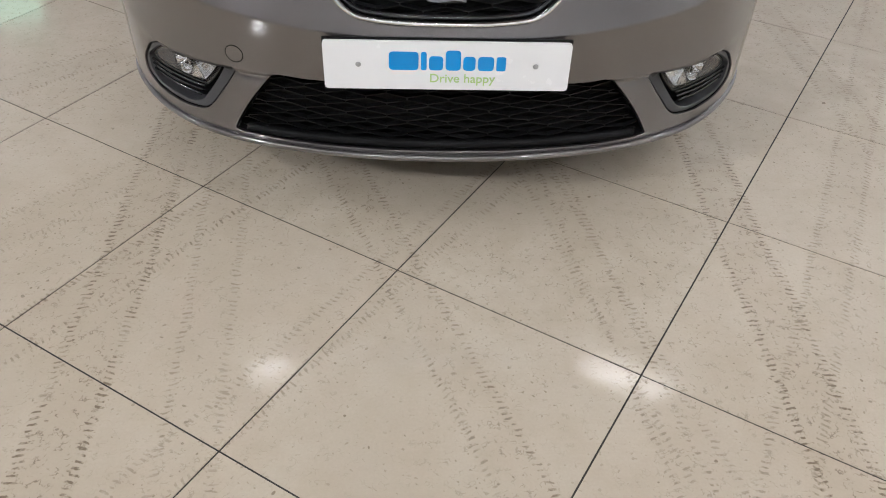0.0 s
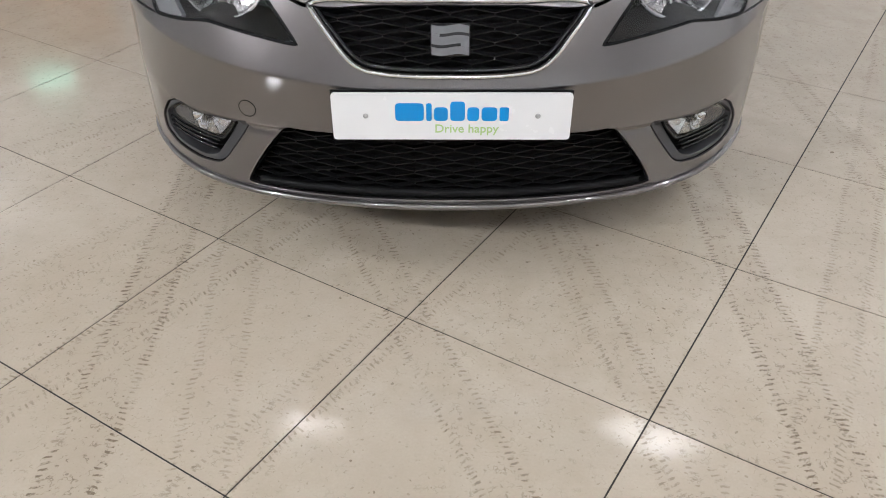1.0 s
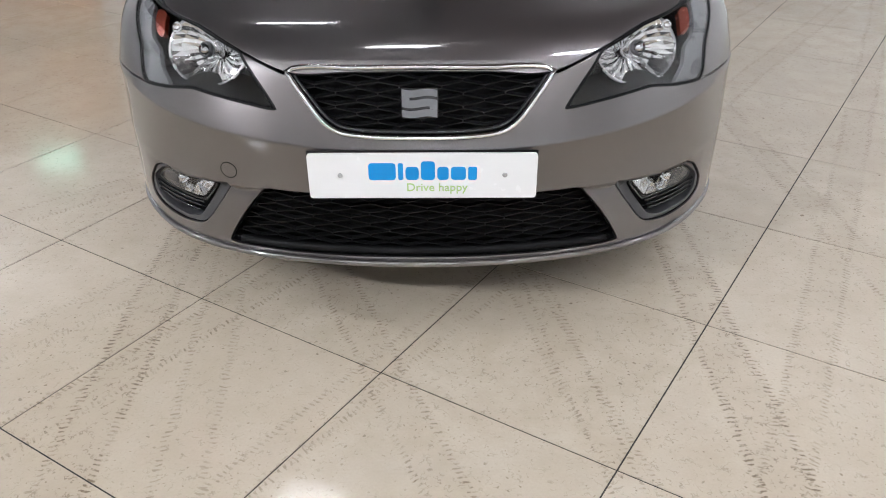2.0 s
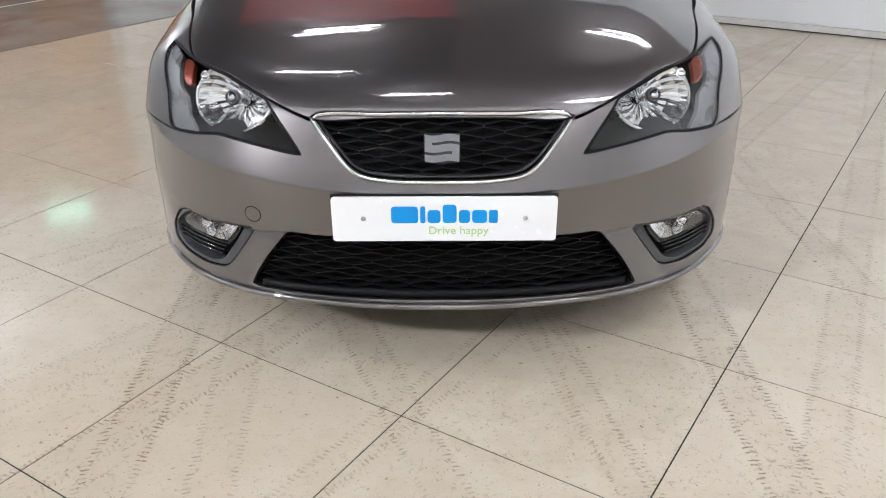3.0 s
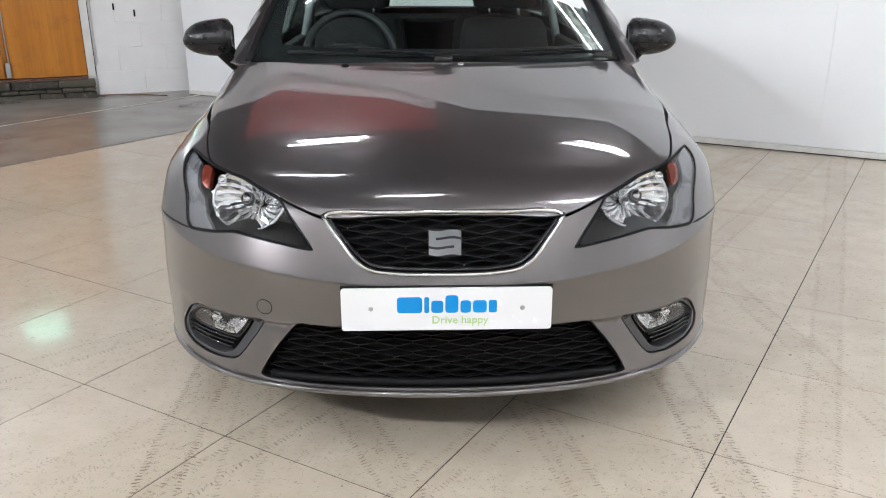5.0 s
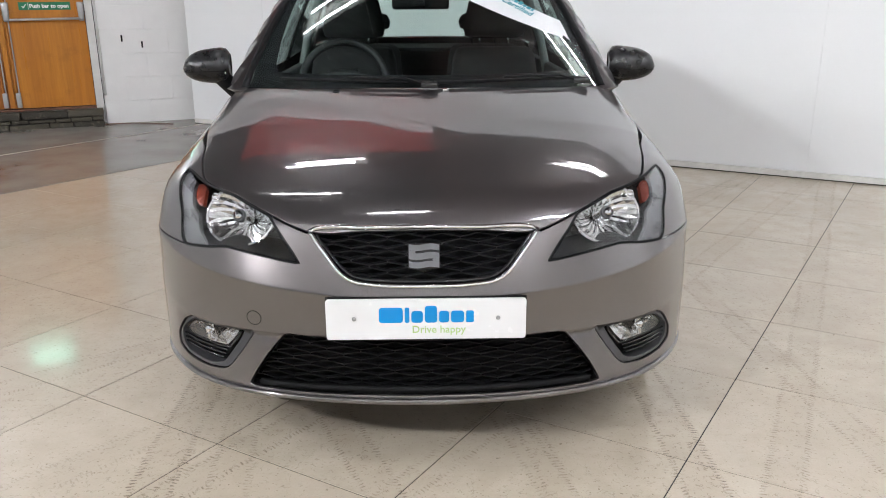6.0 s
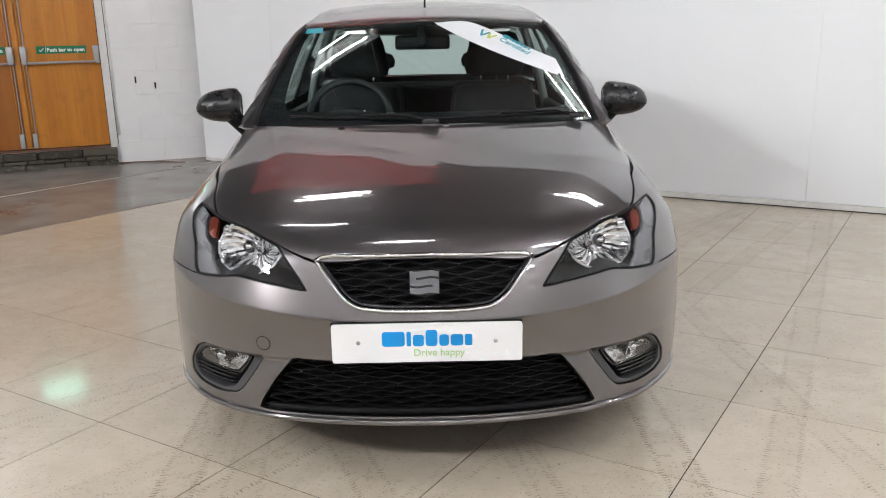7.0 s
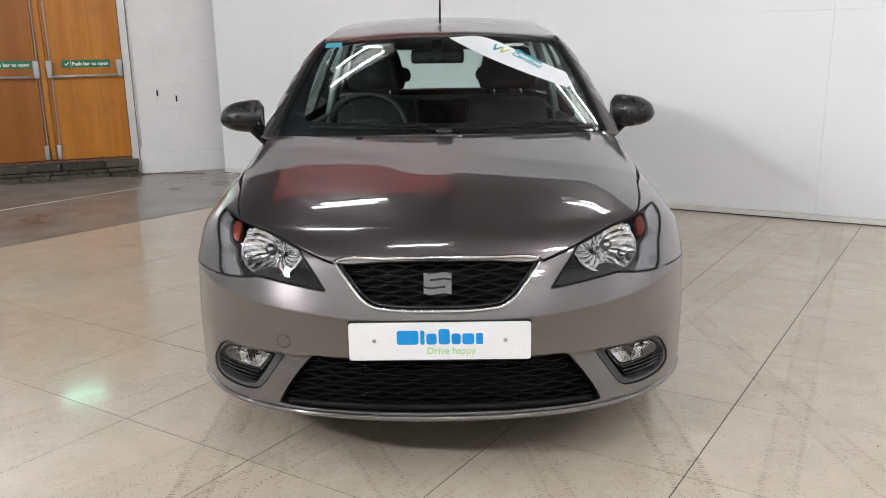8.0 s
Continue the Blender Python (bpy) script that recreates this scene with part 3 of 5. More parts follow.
link_mesh("seam", v, f, BLACK, tow_cover)


def lattice(outline, way, back, pitch, row, x_off=0.0):
    """Bars of a honeycomb of wide flat cells within an outline given in width and height."""
    bm = bmesh.new()
    xs, zs = [p[0] for p in outline], [p[1] for p in outline]
    k0, k1 = math.floor(min(xs) / pitch) - 1, math.ceil(max(xs) / pitch) + 1
    i1 = math.ceil((max(zs) - min(zs)) / row) + 1

    def at(x, z):
        y = nose_y(x, z) + back
        return Vector((x, y, z))

    def ok(x, z):
        return bool(inside(outline, np.array([x]), np.array([z]))[0])

    def rod(a, b, thick):
        pts = [(a[0] + (b[0] - a[0]) * t, a[1] + (b[1] - a[1]) * t) for t in (0, 0.25, 0.5, 0.75, 1)]
        keep = [p for p in pts if ok(*p)]
        if len(keep) < 2:
            return
        p, q = at(*keep[0]), at(*keep[-1])
        d = (q - p).normalized()
        up = Vector((0, 1, 0)).cross(d).normalized() * thick
        deep = Vector((0, 0.016, 0))
        vs = [bm.verts.new(v) for v in (p - up + deep * 0.15, p + up + deep * 0.15, p + up * 1.6 + deep, p - up * 1.6 + deep, q - up + deep * 0.15, q + up + deep * 0.15, q + up * 1.6 + deep, q - up * 1.6 + deep)]
        for f in ((0, 1, 5, 4), (1, 2, 6, 5), (3, 0, 4, 7)):
            bm.faces.new([vs[i] for i in f])
    tick = row * 0.2
    for i in range(-1, i1 + 1):
        z = min(zs) + i * row
        for k in range(k0, k1 + 1):
            x = (k + 0.5 * (i % 2)) * pitch + x_off
            rod((x, z - tick), (x, z + tick), 0.0014)
            for s in (-1, 1):
                rod((x, z + tick), (x + s * pitch / 2, z + row - tick), 0.0013)
    return bm


# upper grille
grille = new("upper_grille")
grille.parent = CAR
g_line = smooth_line(mirrored(GRILLE_LINE), 0.012)
g_skin = [Vector((p[0], nose_y(p[0], p[1]), p[1])) for p in g_line]
tagged(part("honeycomb", lattice(g_line, None, 0.016, 0.0965, 0.0136), MESH_BLACK, grille), kind="stuff")
tub("backing", [p + Vector((0, 0.006, 0)) for p in g_skin], (0, 0.05, 0), BLACK, grille)
v, f = sweep([p + Vector((0, -0.001, 0)) for p in g_skin], 0.0065, 8, True)
link_mesh("chrome_surround", v, f, CHROME, grille, "polished chrome surround")
v, f = sweep([Vector((p[0] * 0.965, nose_y(p[0] * 0.965, 0.617 + (p[2] - 0.617) * 0.9) + 0.012, 0.617 + (p[2] - 0.617) * 0.9)) for p in g_skin], 0.006, 6, True)
link_mesh("inner_frame", v, f, BLACK_GLOSS, grille)

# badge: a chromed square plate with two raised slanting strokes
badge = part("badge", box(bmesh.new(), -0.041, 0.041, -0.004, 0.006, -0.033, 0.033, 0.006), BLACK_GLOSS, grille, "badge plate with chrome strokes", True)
badge.matrix_basis = pose(0.0, 0.034, 0.6255, -18)


def stroke(x0, x1, z0, z1):
    """A raised chrome stroke that waves a little along its length."""
    bm = bmesh.new()
    top, low = [], []
    for x in np.linspace(x0, x1, 12):
        wave = 0.0028 * math.sin(x / 0.041 * math.pi) - 0.04 * x
        top.append((x, z1 + wave))
        low.append((x, z0 + wave))
    slab(bm, low + top[::-1], -0.0085, -0.0035)
    part("stroke", bm, DARK_CHROME, badge, "polished chrome stroke")


stroke(-0.039, 0.039, 0.0145, 0.030)
stroke(-0.039, 0.039, -0.0085, 0.0085)
stroke(-0.039, 0.039, -0.030, -0.0145)
stroke(-0.039, -0.022, 0.0086, 0.0144)
stroke(0.022, 0.039, -0.0144, -0.0086)

# lower intake
intake = new("lower_intake")
intake.parent = CAR
i_line = smooth_line(INTAKE, 0.016)
tagged(part("honeycomb", lattice([(x, z) for x, z in i_line], None, 0.022, 0.0935, 0.0136, 0.012), MESH_BLACK, intake), kind="stuff")
tub("backing", [Vector((x, nose_y(x, z) + 0.006, z)) for x, z in i_line], (0, 0.06, 0), BLACK, intake)
ledge = [Vector((x, nose_y(x, 0.24) + 0.012, 0.245 + 0.004 * (1 - (x / 0.45) ** 2))) for x in np.linspace(-0.455, 0.455, 40)]
v, f = sweep(ledge, 0.011, 6)
link_mesh("ledge", v, f, BLACK, intake)

# lower lip, a rolled edge along the bumper's foot
lip = [(t, NOSE[0](end * 0.93 * t, 0.222 + 0.006 * t ** 8) + Vector((0, -0.004 * (1 - t * t), 0))) for t in np.linspace(-1, 1, 80)]
lip = [p + slope(body, p) * (0.002 - 0.008 * abs(t) ** 5) for t, p in lip]
v, f = sweep(lip, 0.0085, 10)
link_mesh("lip", v, f, PAINT, bumper)


def fog_lamp(mirror):
    root = new("fog_lamp")
    root.parent = CAR
    skin = [NOSE[0](*p) for p in fog_line]
    tub("pocket", [p + slope(body, p) * -0.004 for p in skin], (0.004 if not mirror else 0.004, 0.075, 0.0), BLACK, root, mirror)
    # satin grey surround, widest on the inner side
    opening = [(0.500, 0.382), (0.60, 0.384), (0.674, 0.378), (0.722, 0.330), (0.722, 0.292), (0.700, 0.274), (0.605, 0.271), (0.570, 0.284)]
    opening = smooth_line(filleted(on_nose(opening), 0.012, 3), 0.012)
    panel("surround", fog_line, NOSE, body, DARK_GREY, root, holes=(opening,), step=0.02, gap=0.001, bevel=0.002, depth=0.035, out=-0.005, mirror=mirror, label="satin dark grey surround")
    # lens, reflector behind it and slats under it
    lens = [(0.516, 0.377), (0.60, 0.379), (0.680, 0.371), (0.716, 0.335), (0.710, 0.325), (0.62, 0.322), (0.560, 0.321)]
    lens = smooth_line(filleted(on_nose(lens), 0.005, 2), 0.01)
    ob = panel("lens", lens, NOSE, body, GLASS, root, step=0.02, gap=0, bevel=0.001, depth=0.003, out=-0.018, mirror=mirror, back=True)
    ob.visible_shadow = False
    rim = [NOSE[0](*p) for p in lens]
    v, f = sweep([p - slope(body, p) * 0.019 for p in rim], 0.003, 6, True)
    link_mesh("lens_rim", v, f, BLACK_GLOSS, root, "", True, mirror)
    back = [NOSE[0](*p) + Vector((0, 0.030, 0)) for p in lens]
    bm = bmesh.new()
    mid = sum(back, Vector()) / len(back)
    rings = [[bm.verts.new(((-1 if mirror else 1) * q[0], q[1], q[2])) for q in (mid + (p - mid) * k + Vector((0, 0.04 * (1 - k * k), 0)) for p in back)] for k in (1.0, 0.75, 0.5, 0.25)]
    for r0, r1 in zip(rings, rings[1:]):
        for i in range(len(r0)):
            j = (i + 1) % len(r0)
            bm.faces.new((r0[i], r0[j], r1[j], r1[i]))
    bm.faces.new(rings[-1])
    part("reflector", bm, REFLECTOR, root)
    v, f = lathe([(0.001, -0.016), (0.014, -0.014), (0.015, 0.0), (0.012, 0.02)], 14, "y")
    link_mesh("bulb_shield", [(p[0] + mid[0], p[1] + mid[1] + 0.01, p[2] + mid[2]) for p in v], f, CHROME, root, "", True, mirror)
    for k in range(3):
        z = 0.311 - 0.012 * k
        pts = [Vector((x, nose_y(x, z) + 0.022, z + (x - 0.62) * 0.03)) for x in np.linspace(0.562 + 0.006 * k, 0.712, 8)]
        v, f = sweep(pts, 0.0035, 6)
        link_mesh("slat", v, f, BLACK_GLOSS, root, "", True, mirror)


def headlight(mirror):
    root = new("headlight")
    root.parent = CAR
    border = smooth_line(filleted([NOSE[1](p) for p in lamp_low + lamp_out + [lamp_corner] + lamp_top[:3][::-1]], 0.008, 3), 0.014, bend=30)
    lens = panel("lens", border, NOSE, body, GLASS, root, step=0.025, gap=0.003, bevel=0.002, depth=0.004, mirror=mirror, label="clear polycarbonate lens", back=True)
    lens.visible_shadow = False
    skin = [NOSE[0](*p) for p in border]
    norm = [slope(body, p) for p in skin]
    n = len(skin)
    # black gasket line round the lens
    v, f = sweep([p - q * 0.004 for p, q in zip(skin, norm)], 0.0055, 6, True)
    link_mesh("gasket", v, f, BLACK, root, "", True, mirror)
    mid = sum(skin, Vector()) / n
    tub("housing", [p - q * 0.006 for p, q in zip(skin, norm)], (-0.02, 0.13, 0.0), MESH_BLACK, root, mirror, "", 0.9)
    # main reflector: a faceted bowl that looks forward
    centre = Vector((0.509, 0.238, 0.681))
    turn = pose(0, 0, 0, -26, 0, 22)
    bm = bmesh.new()
    seg = 40
    radii = ((0.101, 0.0), (0.086, 0.016), (0.064, 0.034), (0.038, 0.048), (0.014, 0.056))
    rows = []
    for k, (r, d) in enumerate(radii):
        rows.append([bm.verts.new(centre + turn @ Vector((r * 1.05 * math.cos(2 * math.pi * i / seg), d + (0.0022 if (i + k) % 2 else 0), r * 0.82 * math.sin(2 * math.pi * i / seg)))) for i in range(seg)])
    for a, b in zip(rows, rows[1:]):
        for i in range(seg):
            bm.faces.new((a[i], a[(i + 1) % seg], b[(i + 1) % seg], b[i]))
    if mirror:
        bmesh.ops.transform(bm, matrix=Matrix.Diagonal((-1, 1, 1, 1)), verts=bm.verts)
    part("reflector", bm, REFLECTOR, root, "faceted silver reflector")
    ringpts = [centre + turn @ Vector((0.103 * 1.05 * math.cos(2 * math.pi * i / 40), -0.002, 0.103 * 0.82 * math.sin(2 * math.pi * i / 40))) for i in range(40)]
    v, f = sweep(ringpts, 0.0035, 8, True)
    link_mesh("ring", v, f, ALLOY, root, "", True, mirror)
    for name, prof, mat in (("bulb_shield", [(0.001, -0.020), (0.012, -0.019), (0.013, 0.0), (0.013, 0.05)], CHROME), ("bulb_cap", [(0.014, -0.012), (0.017, -0.014), (0.019, -0.006), (0.017, 0.004), (0.014, -0.004)], BEZEL)):
        v, f = lathe(prof, 18, "y")
        link_mesh(name, [centre + turn @ Vector(p) for p in v], f, mat, root, "", True, mirror)
    # side lamp and dark inner panels
    v, f = lathe([(0.002, 0.006), (0.010, 0.004), (0.013, -0.004)], 16, "y")
    link_mesh("side_lamp", [Vector((0.578, 0.262, 0.728)) + turn @ Vector(p) for p in v], f, REFLECTOR, root, "", True, mirror)
    amber = on_nose([(0.620, 0.758), (0.634, 0.765), (0.652, 0.762), (0.653, 0.722), (0.636, 0.710), (0.624, 0.716)])
    panel("indicator", smooth_line(filleted(amber, 0.008, 3), 0.012), NOSE, body, AMBER, root, step=0.02, gap=0, bevel=0.002, depth=0.01, out=-0.016, mirror=mirror, label="amber indicator reflector")
    outer = [NOSE[1](p) for p in lamp_low[-2:] + lamp_out] + [NOSE[1](lamp_corner)] + on_nose([(0.656, 0.765), (0.655, 0.706), (0.632, 0.688), (0.628, 0.650)])
    panel("side_panel", smooth_line(filleted(outer, 0.006, 3), 0.012), NOSE, body, BEZEL, root, step=0.02, gap=0.001, bevel=0.002, depth=0.01, out=-0.010, mirror=mirror, label="grey inner panel")


for flip in (False, True):
    fog_lamp(flip)
    headlight(flip)

# wings, doors, quarters and sills
wing = [FLANK[1](p) for p in hood3[5:]] + [(1.318, 0.94), (1.312, 0.6), (1.30, 0.31), (1.205, 0.31)]
wing += [p for p in arch(ARCH_Y, 180, 55.5, 14)] + [p for p in reversed(SEAM)]
wing += [FLANK[1](lamp_low[-1])] + [FLANK[1](p) for p in lamp_out] + [FLANK[1](lamp_corner)]
door_a = [(1.318, 0.94), (1.312, 0.6), (1.30, 0.31), (2.30, 0.31), (2.31, 0.6), (2.29, 0.955)]
door_b = [(2.29, 0.955), (2.31, 0.6), (2.30, 0.31), (2.955, 0.31), *arch(3.325, -2, 55, 8)[0:], (3.16, 0.66), (3.13, 0.975)]
quarter = [(3.13, 0.975), (3.16, 0.66), *arch(3.325, 58, 180, 12), (3.78, 0.305), (3.84, 0.30), (3.84, 0.985)]
sill = [(1.195, 0.31), (1.197, 0.20), (2.97, 0.20), (2.962, 0.31)]
for flip in (False, True):
    panel("front_wing", smooth_line(wing, 0.02), FLANK, body, PAINT, CAR, step=0.026, mirror=flip)
    for nm, pts in (("front_door", door_a), ("rear_door", door_b)):
        d = panel(nm, smooth_line(pts, 0.04), FLANK, body, PAINT, CAR, step=0.06, mirror=flip)
        yh = max(p[0] for p in pts) - 0.14
        q = FLANK[0](yh - 0.05, 0.86)
        box_part("handle", d, PAINT, (-1 if flip else 1) * q[0] - 0.012, (-1 if flip else 1) * q[0] + 0.012, yh - 0.14, yh, 0.845, 0.872, 0.008, "", True)
    panel("quarter_panel", smooth_line(quarter, 0.04), FLANK, body, PAINT, CAR, step=0.06, mirror=flip)
    panel("sill", smooth_line(sill, 0.05), FLANK, body, BLACK, CAR, step=0.06, mirror=flip)
tail = mirrored([(0, 0.99), (0.5, 0.985), (0.76, 0.975), (0.755, 0.30), (0.4, 0.27), (0, 0.26)])
TAIL_WAY = ((lambda a, z: solve(body, lambda d: (d * math.sin(a / 0.85), 3.2 + d * math.cos(a / 0.85), z), 0.02, 2.0)), None)
panel("tailgate", smooth_line(tail, 0.04), TAIL_WAY, body, PAINT, CAR, step=0.06)

# glasshouse
SCREEN_EDGE = ((0, 0.952), (0.25, 0.952), (0.447, 0.955), (0.510, 1.12), (0.585, 1.308), (0.4, 1.323), (0, 1.331))
RAIL = ((0, 1.333), (0.4, 1.325), (0.585, 1.310), (0.757, 1.322), (1.0, 1.332), (1.5708, 1.335), (2.2, 1.325), (2.62, 1.30), (2.85, 1.27), (3.1416, 1.27))
ws = panel("windscreen", smooth_line(mirrored(SCREEN_EDGE), 0.03), GLASSHOUSE, cabin, SCREEN, CAR, step=0.04, gap=0.001, bevel=0.001, depth=0.004, label="green-tinted windscreen glass", back=True)
ws.visible_shadow = False
inner = mirrored([(0, 1.002), (0.25, 1.003), (0.404, 1.008), (0.464, 1.12), (0.549, 1.288), (0.4, 1.306), (0, 1.315)])
panel("frit_band", smooth_line(mirrored(SCREEN_EDGE), 0.03), GLASSHOUSE, cabin, BLACK_GLOSS, ws, holes=(smooth_line(filleted(inner, 0.02), 0.03),), step=0.04, gap=0.002, bevel=0.0005, depth=0.001, out=-0.007)
roof = [GLASSHOUSE[0](a, z) for a, z in RAIL]
panel("roof", smooth_line(mirrored([(p[0] if i not in (0, len(roof) - 1) else 0.0, p[1]) for i, p in enumerate(roof)]), 0.03), ROOF, cabin, PAINT, CAR, step=0.045, gap=0.001)
pillar_a = [(0.447, 0.945), (0.510, 1.12), (0.585, 1.305), (0.757, 1.322), (0.70, 1.12), (0.635, 0.945)]
glass_a = [(0.635, 0.948), (0.70, 1.12), (0.757, 1.322), (1.0, 1.332), (1.5708, 1.335), (1.5708, 0.955)]
glass_b = [(1.62, 0.955), (1.62, 1.335), (2.2, 1.325), (2.40, 1.31), (2.47, 0.972)]
pillar_b = [(1.5708, 0.955), (1.5708, 1.335), (1.62, 1.335), (1.62, 0.955)]
pillar_c = [(2.47, 0.972), (2.40, 1.31), (2.62, 1.30), (2.75, 1.275), (2.80, 0.975)]
for flip in (False, True):
    panel("a_pillar", smooth_line(pillar_a, 0.03), GLASSHOUSE, cabin, PAINT, CAR, step=0.03, gap=0.001, mirror=flip)
    panel("b_pillar", smooth_line(pillar_b, 0.04), GLASSHOUSE, cabin, BLACK_GLOSS, CAR, step=0.05, gap=0.001, mirror=flip)
    panel("c_pillar", smooth_line(pillar_c, 0.04), GLASSHOUSE, cabin, PAINT, CAR, step=0.05, gap=0.001, mirror=flip)
    for pts, pane in ((glass_a, SIDE_GLASS), (glass_b, PRIVACY)):
        o = panel("side_window", smooth_line(pts, 0.05), GLASSHOUSE, cabin, pane, CAR, step=0.08, gap=0.001, bevel=0.001, depth=0.004, mirror=flip, back=True)
        o.visible_shadow = False
    # black pillar trim beside the windscreen
    v, f = sweep([GLASSHOUSE[0](a, z) for a, z in smooth_line([(0.455, 0.955), (0.517, 1.12), (0.589, 1.302)], 0.03, False)], 0.015, 8, False, 0.6)
    link_mesh("pillar_trim", v, f, BLACK, CAR, "", True, flip)
rear_glass = [(2.80, 0.975), (2.75, 1.275), (2.95, 1.27), (3.1416, 1.27), (3.333, 1.27), (3.533, 1.275), (3.483, 0.975), (3.1416, 0.98)]
o = panel("rear_window", smooth_line(rear_glass, 0.05), GLASSHOUSE, cabin, SCREEN, CAR, step=0.08, gap=0.001, bevel=0.001, depth=0.004, back=True)
o.visible_shadow = False
cowl = mirrored([(0, 0.82), (0.4, 0.86), (0.64, 0.93), (0.672, 1.10), (0.6, 1.08), (0.4, 0.99), (0, 0.94)])
panel("cowl", smooth_line(cowl, 0.04), HOOD, body, BLACK, CAR, step=0.05, out=-0.016)

# wipers, washer jets, aerial
for x0, x1, z0, z1 in ((0.02, -0.50, 0.972, 0.978), (0.56, 0.04, 0.976, 0.970)):
    w = new("wiper")
    w.parent = CAR
    blade = []
    for t in np.linspace(0, 1, 14):
        p = solve(cabin, lambda y, t=t: (x0 + (x1 - x0) * t, 2.3 - y, z0 + (z1 - z0) * t), 0.0, 2.0)
        blade.append(p + slope(cabin, p) * 0.010)
    v, f = sweep(blade, 0.006, 6)
    link_mesh("blade", v, f, BLACK, w)
    v, f = sweep([blade[0] + Vector((0.0, -0.04, -0.012)), blade[2] + Vector((0, -0.012, 0.012)), blade[7] + Vector((0, -0.008, 0.012))], 0.007, 6, False, 0.6)
    link_mesh("arm", v, f, BLACK, w)
    box_part("arm_cap", w, BLACK_GLOSS, blade[0][0] - 0.03, blade[0][0] + 0.03, blade[0][1] - 0.05, blade[0][1] - 0.02, blade[0][2] - 0.018, blade[0][2] + 0.004, 0.006, "", True)
for x in (0.075, -0.30):
    p = HOOD[0](x, 0.865)
    bm = bmesh.new()
    bmesh.ops.create_uvsphere(bm, u_segments=12, v_segments=6, radius=0.011, matrix=Matrix.Translation(p) @ Matrix.Diagonal((1.2, 1.0, 0.6, 1)))
    part("washer_jet", bm, CHROME if x > 0 else BLACK, CAR, "", True)
v, f = sweep([Vector((0.0, 1.72, 1.39)), Vector((0.0, 1.745, 1.41)), Vector((0.0, 1.84, 1.55))], 0.0045, 8)
aerial = link_mesh("aerial", v, f, BLACK, CAR)

# number plate with the dealer's wordmark as plain shapes
bm = bmesh.new()
round_bar(bm, -0.26, 0.26, -0.0555, 0.0555, -0.003, 0.003, 0.009)
plate = part("number_plate", bm, PLATE, CAR, "white plate with a blue and green wordmark")
plate.matrix_basis = pose(0.004, 0.001, 0.4645, -0.8)
bm = bmesh.new()
box(bm, -0.262, 0.262, 0.0032, 0.010, -0.0595, 0.0595, 0.003)
part("plate_holder", bm, BLACK, plate)
for x in (-0.187, 0.187):
    v, fc = lathe([(0.0005, -0.0058), (0.0035, -0.0054), (0.0055, -0.0042), (0.006, -0.003)], 14, "y")
    link_mesh("screw", [(p[0] + x, p[1], p[2] + 0.002) for p in v], fc, STEEL, plate)


# blue bars: one for each mark of the wordmark, tall and short as they stand
left = -0.1225
marks = ((0.000, 0.062, 0.031), (0.067, 0.012, 0.031), (0.084, 0.030, 0.024), (0.119, 0.032, 0.034), (0.156, 0.026, 0.024), (0.187, 0.034, 0.024), (0.226, 0.020, 0.024))
for x, w, h in marks:
    bm = bmesh.new()
    x0, x1, z0, z1 = left + x, left + x + w, -0.0095, -0.0095 + 1.36 * h
    round_bar(bm, x0, x1, z0, z1, -0.0038, -0.0029, 0.009 if w > 0.02 else 0.005)
    part("wordmark_bar", bm, BLUE, plate)
lettering("slogan", "Drive happy", 0.0285, LIME, plate, pose(0.0325, -0.0034, -0.0290, 90), 0.0002, "pale green slogan")


# wheels
def wheel(x, y, side):
    w = new("wheel")
    w.parent = CAR
    w.matrix_basis = pose(x, y, 0.302)
    prof = [(0.205, -0.075), (0.235, -0.088), (0.275, -0.092), (0.292, -0.082), (0.3005, -0.066), (0.302, -0.03), (0.299, -0.027), (0.302, -0.024), (0.302, 0.024), (0.299, 0.027), (0.302, 0.03), (0.3005, 0.066), (0.292, 0.082), (0.275, 0.092), (0.235, 0.088), (0.205, 0.075)]
    v, f = lathe(prof, 48)
    link_mesh("tyre", v, f, RUBBER, w)
    v, f = lathe([(0.206, -0.07), (0.205, -0.074), (0.19, -0.06), (0.188, 0.0), (0.19, 0.06), (0.205, 0.074), (0.206, 0.07)], 40)
    rim = link_mesh("rim", v, f, ALLOY, w)
    bm = bmesh.new()
    for k in range(5):
        box(bm, side * 0.035 - 0.012, side * 0.035 + 0.012, -0.024, 0.024, 0.03, 0.195, 0.006, pose(0, 0, 0, 72 * k))
    bmesh.ops.create_cone(bm, cap_ends=True, segments=20, radius1=0.06, radius2=0.05, depth=0.03, matrix=pose(side * 0.035, 0, 0, 0, 90 * side))
    part("spokes", bm, ALLOY, w)
    v, f = lathe([(0.03, 0.0), (0.13, 0.0), (0.13, -0.02 * side), (0.03, -0.02 * side)], 30)
    link_mesh("brake_disc", v, f, STEEL, w)


for y in (ARCH_Y, 3.325):
    for s in (-1, 1):
        wheel(s * 0.705, y, s)
        v, f = lathe([(0.35, -0.14), (0.352, 0.10)], 40)
        keep = [fc for fc in f if sum(v[i][2] for i in fc) / 4 > -0.1]
        link_mesh("arch_liner", [(p[0] + s * 0.66, p[1] + y, p[2] + 0.305) for p in v], keep, BLACK, CAR)

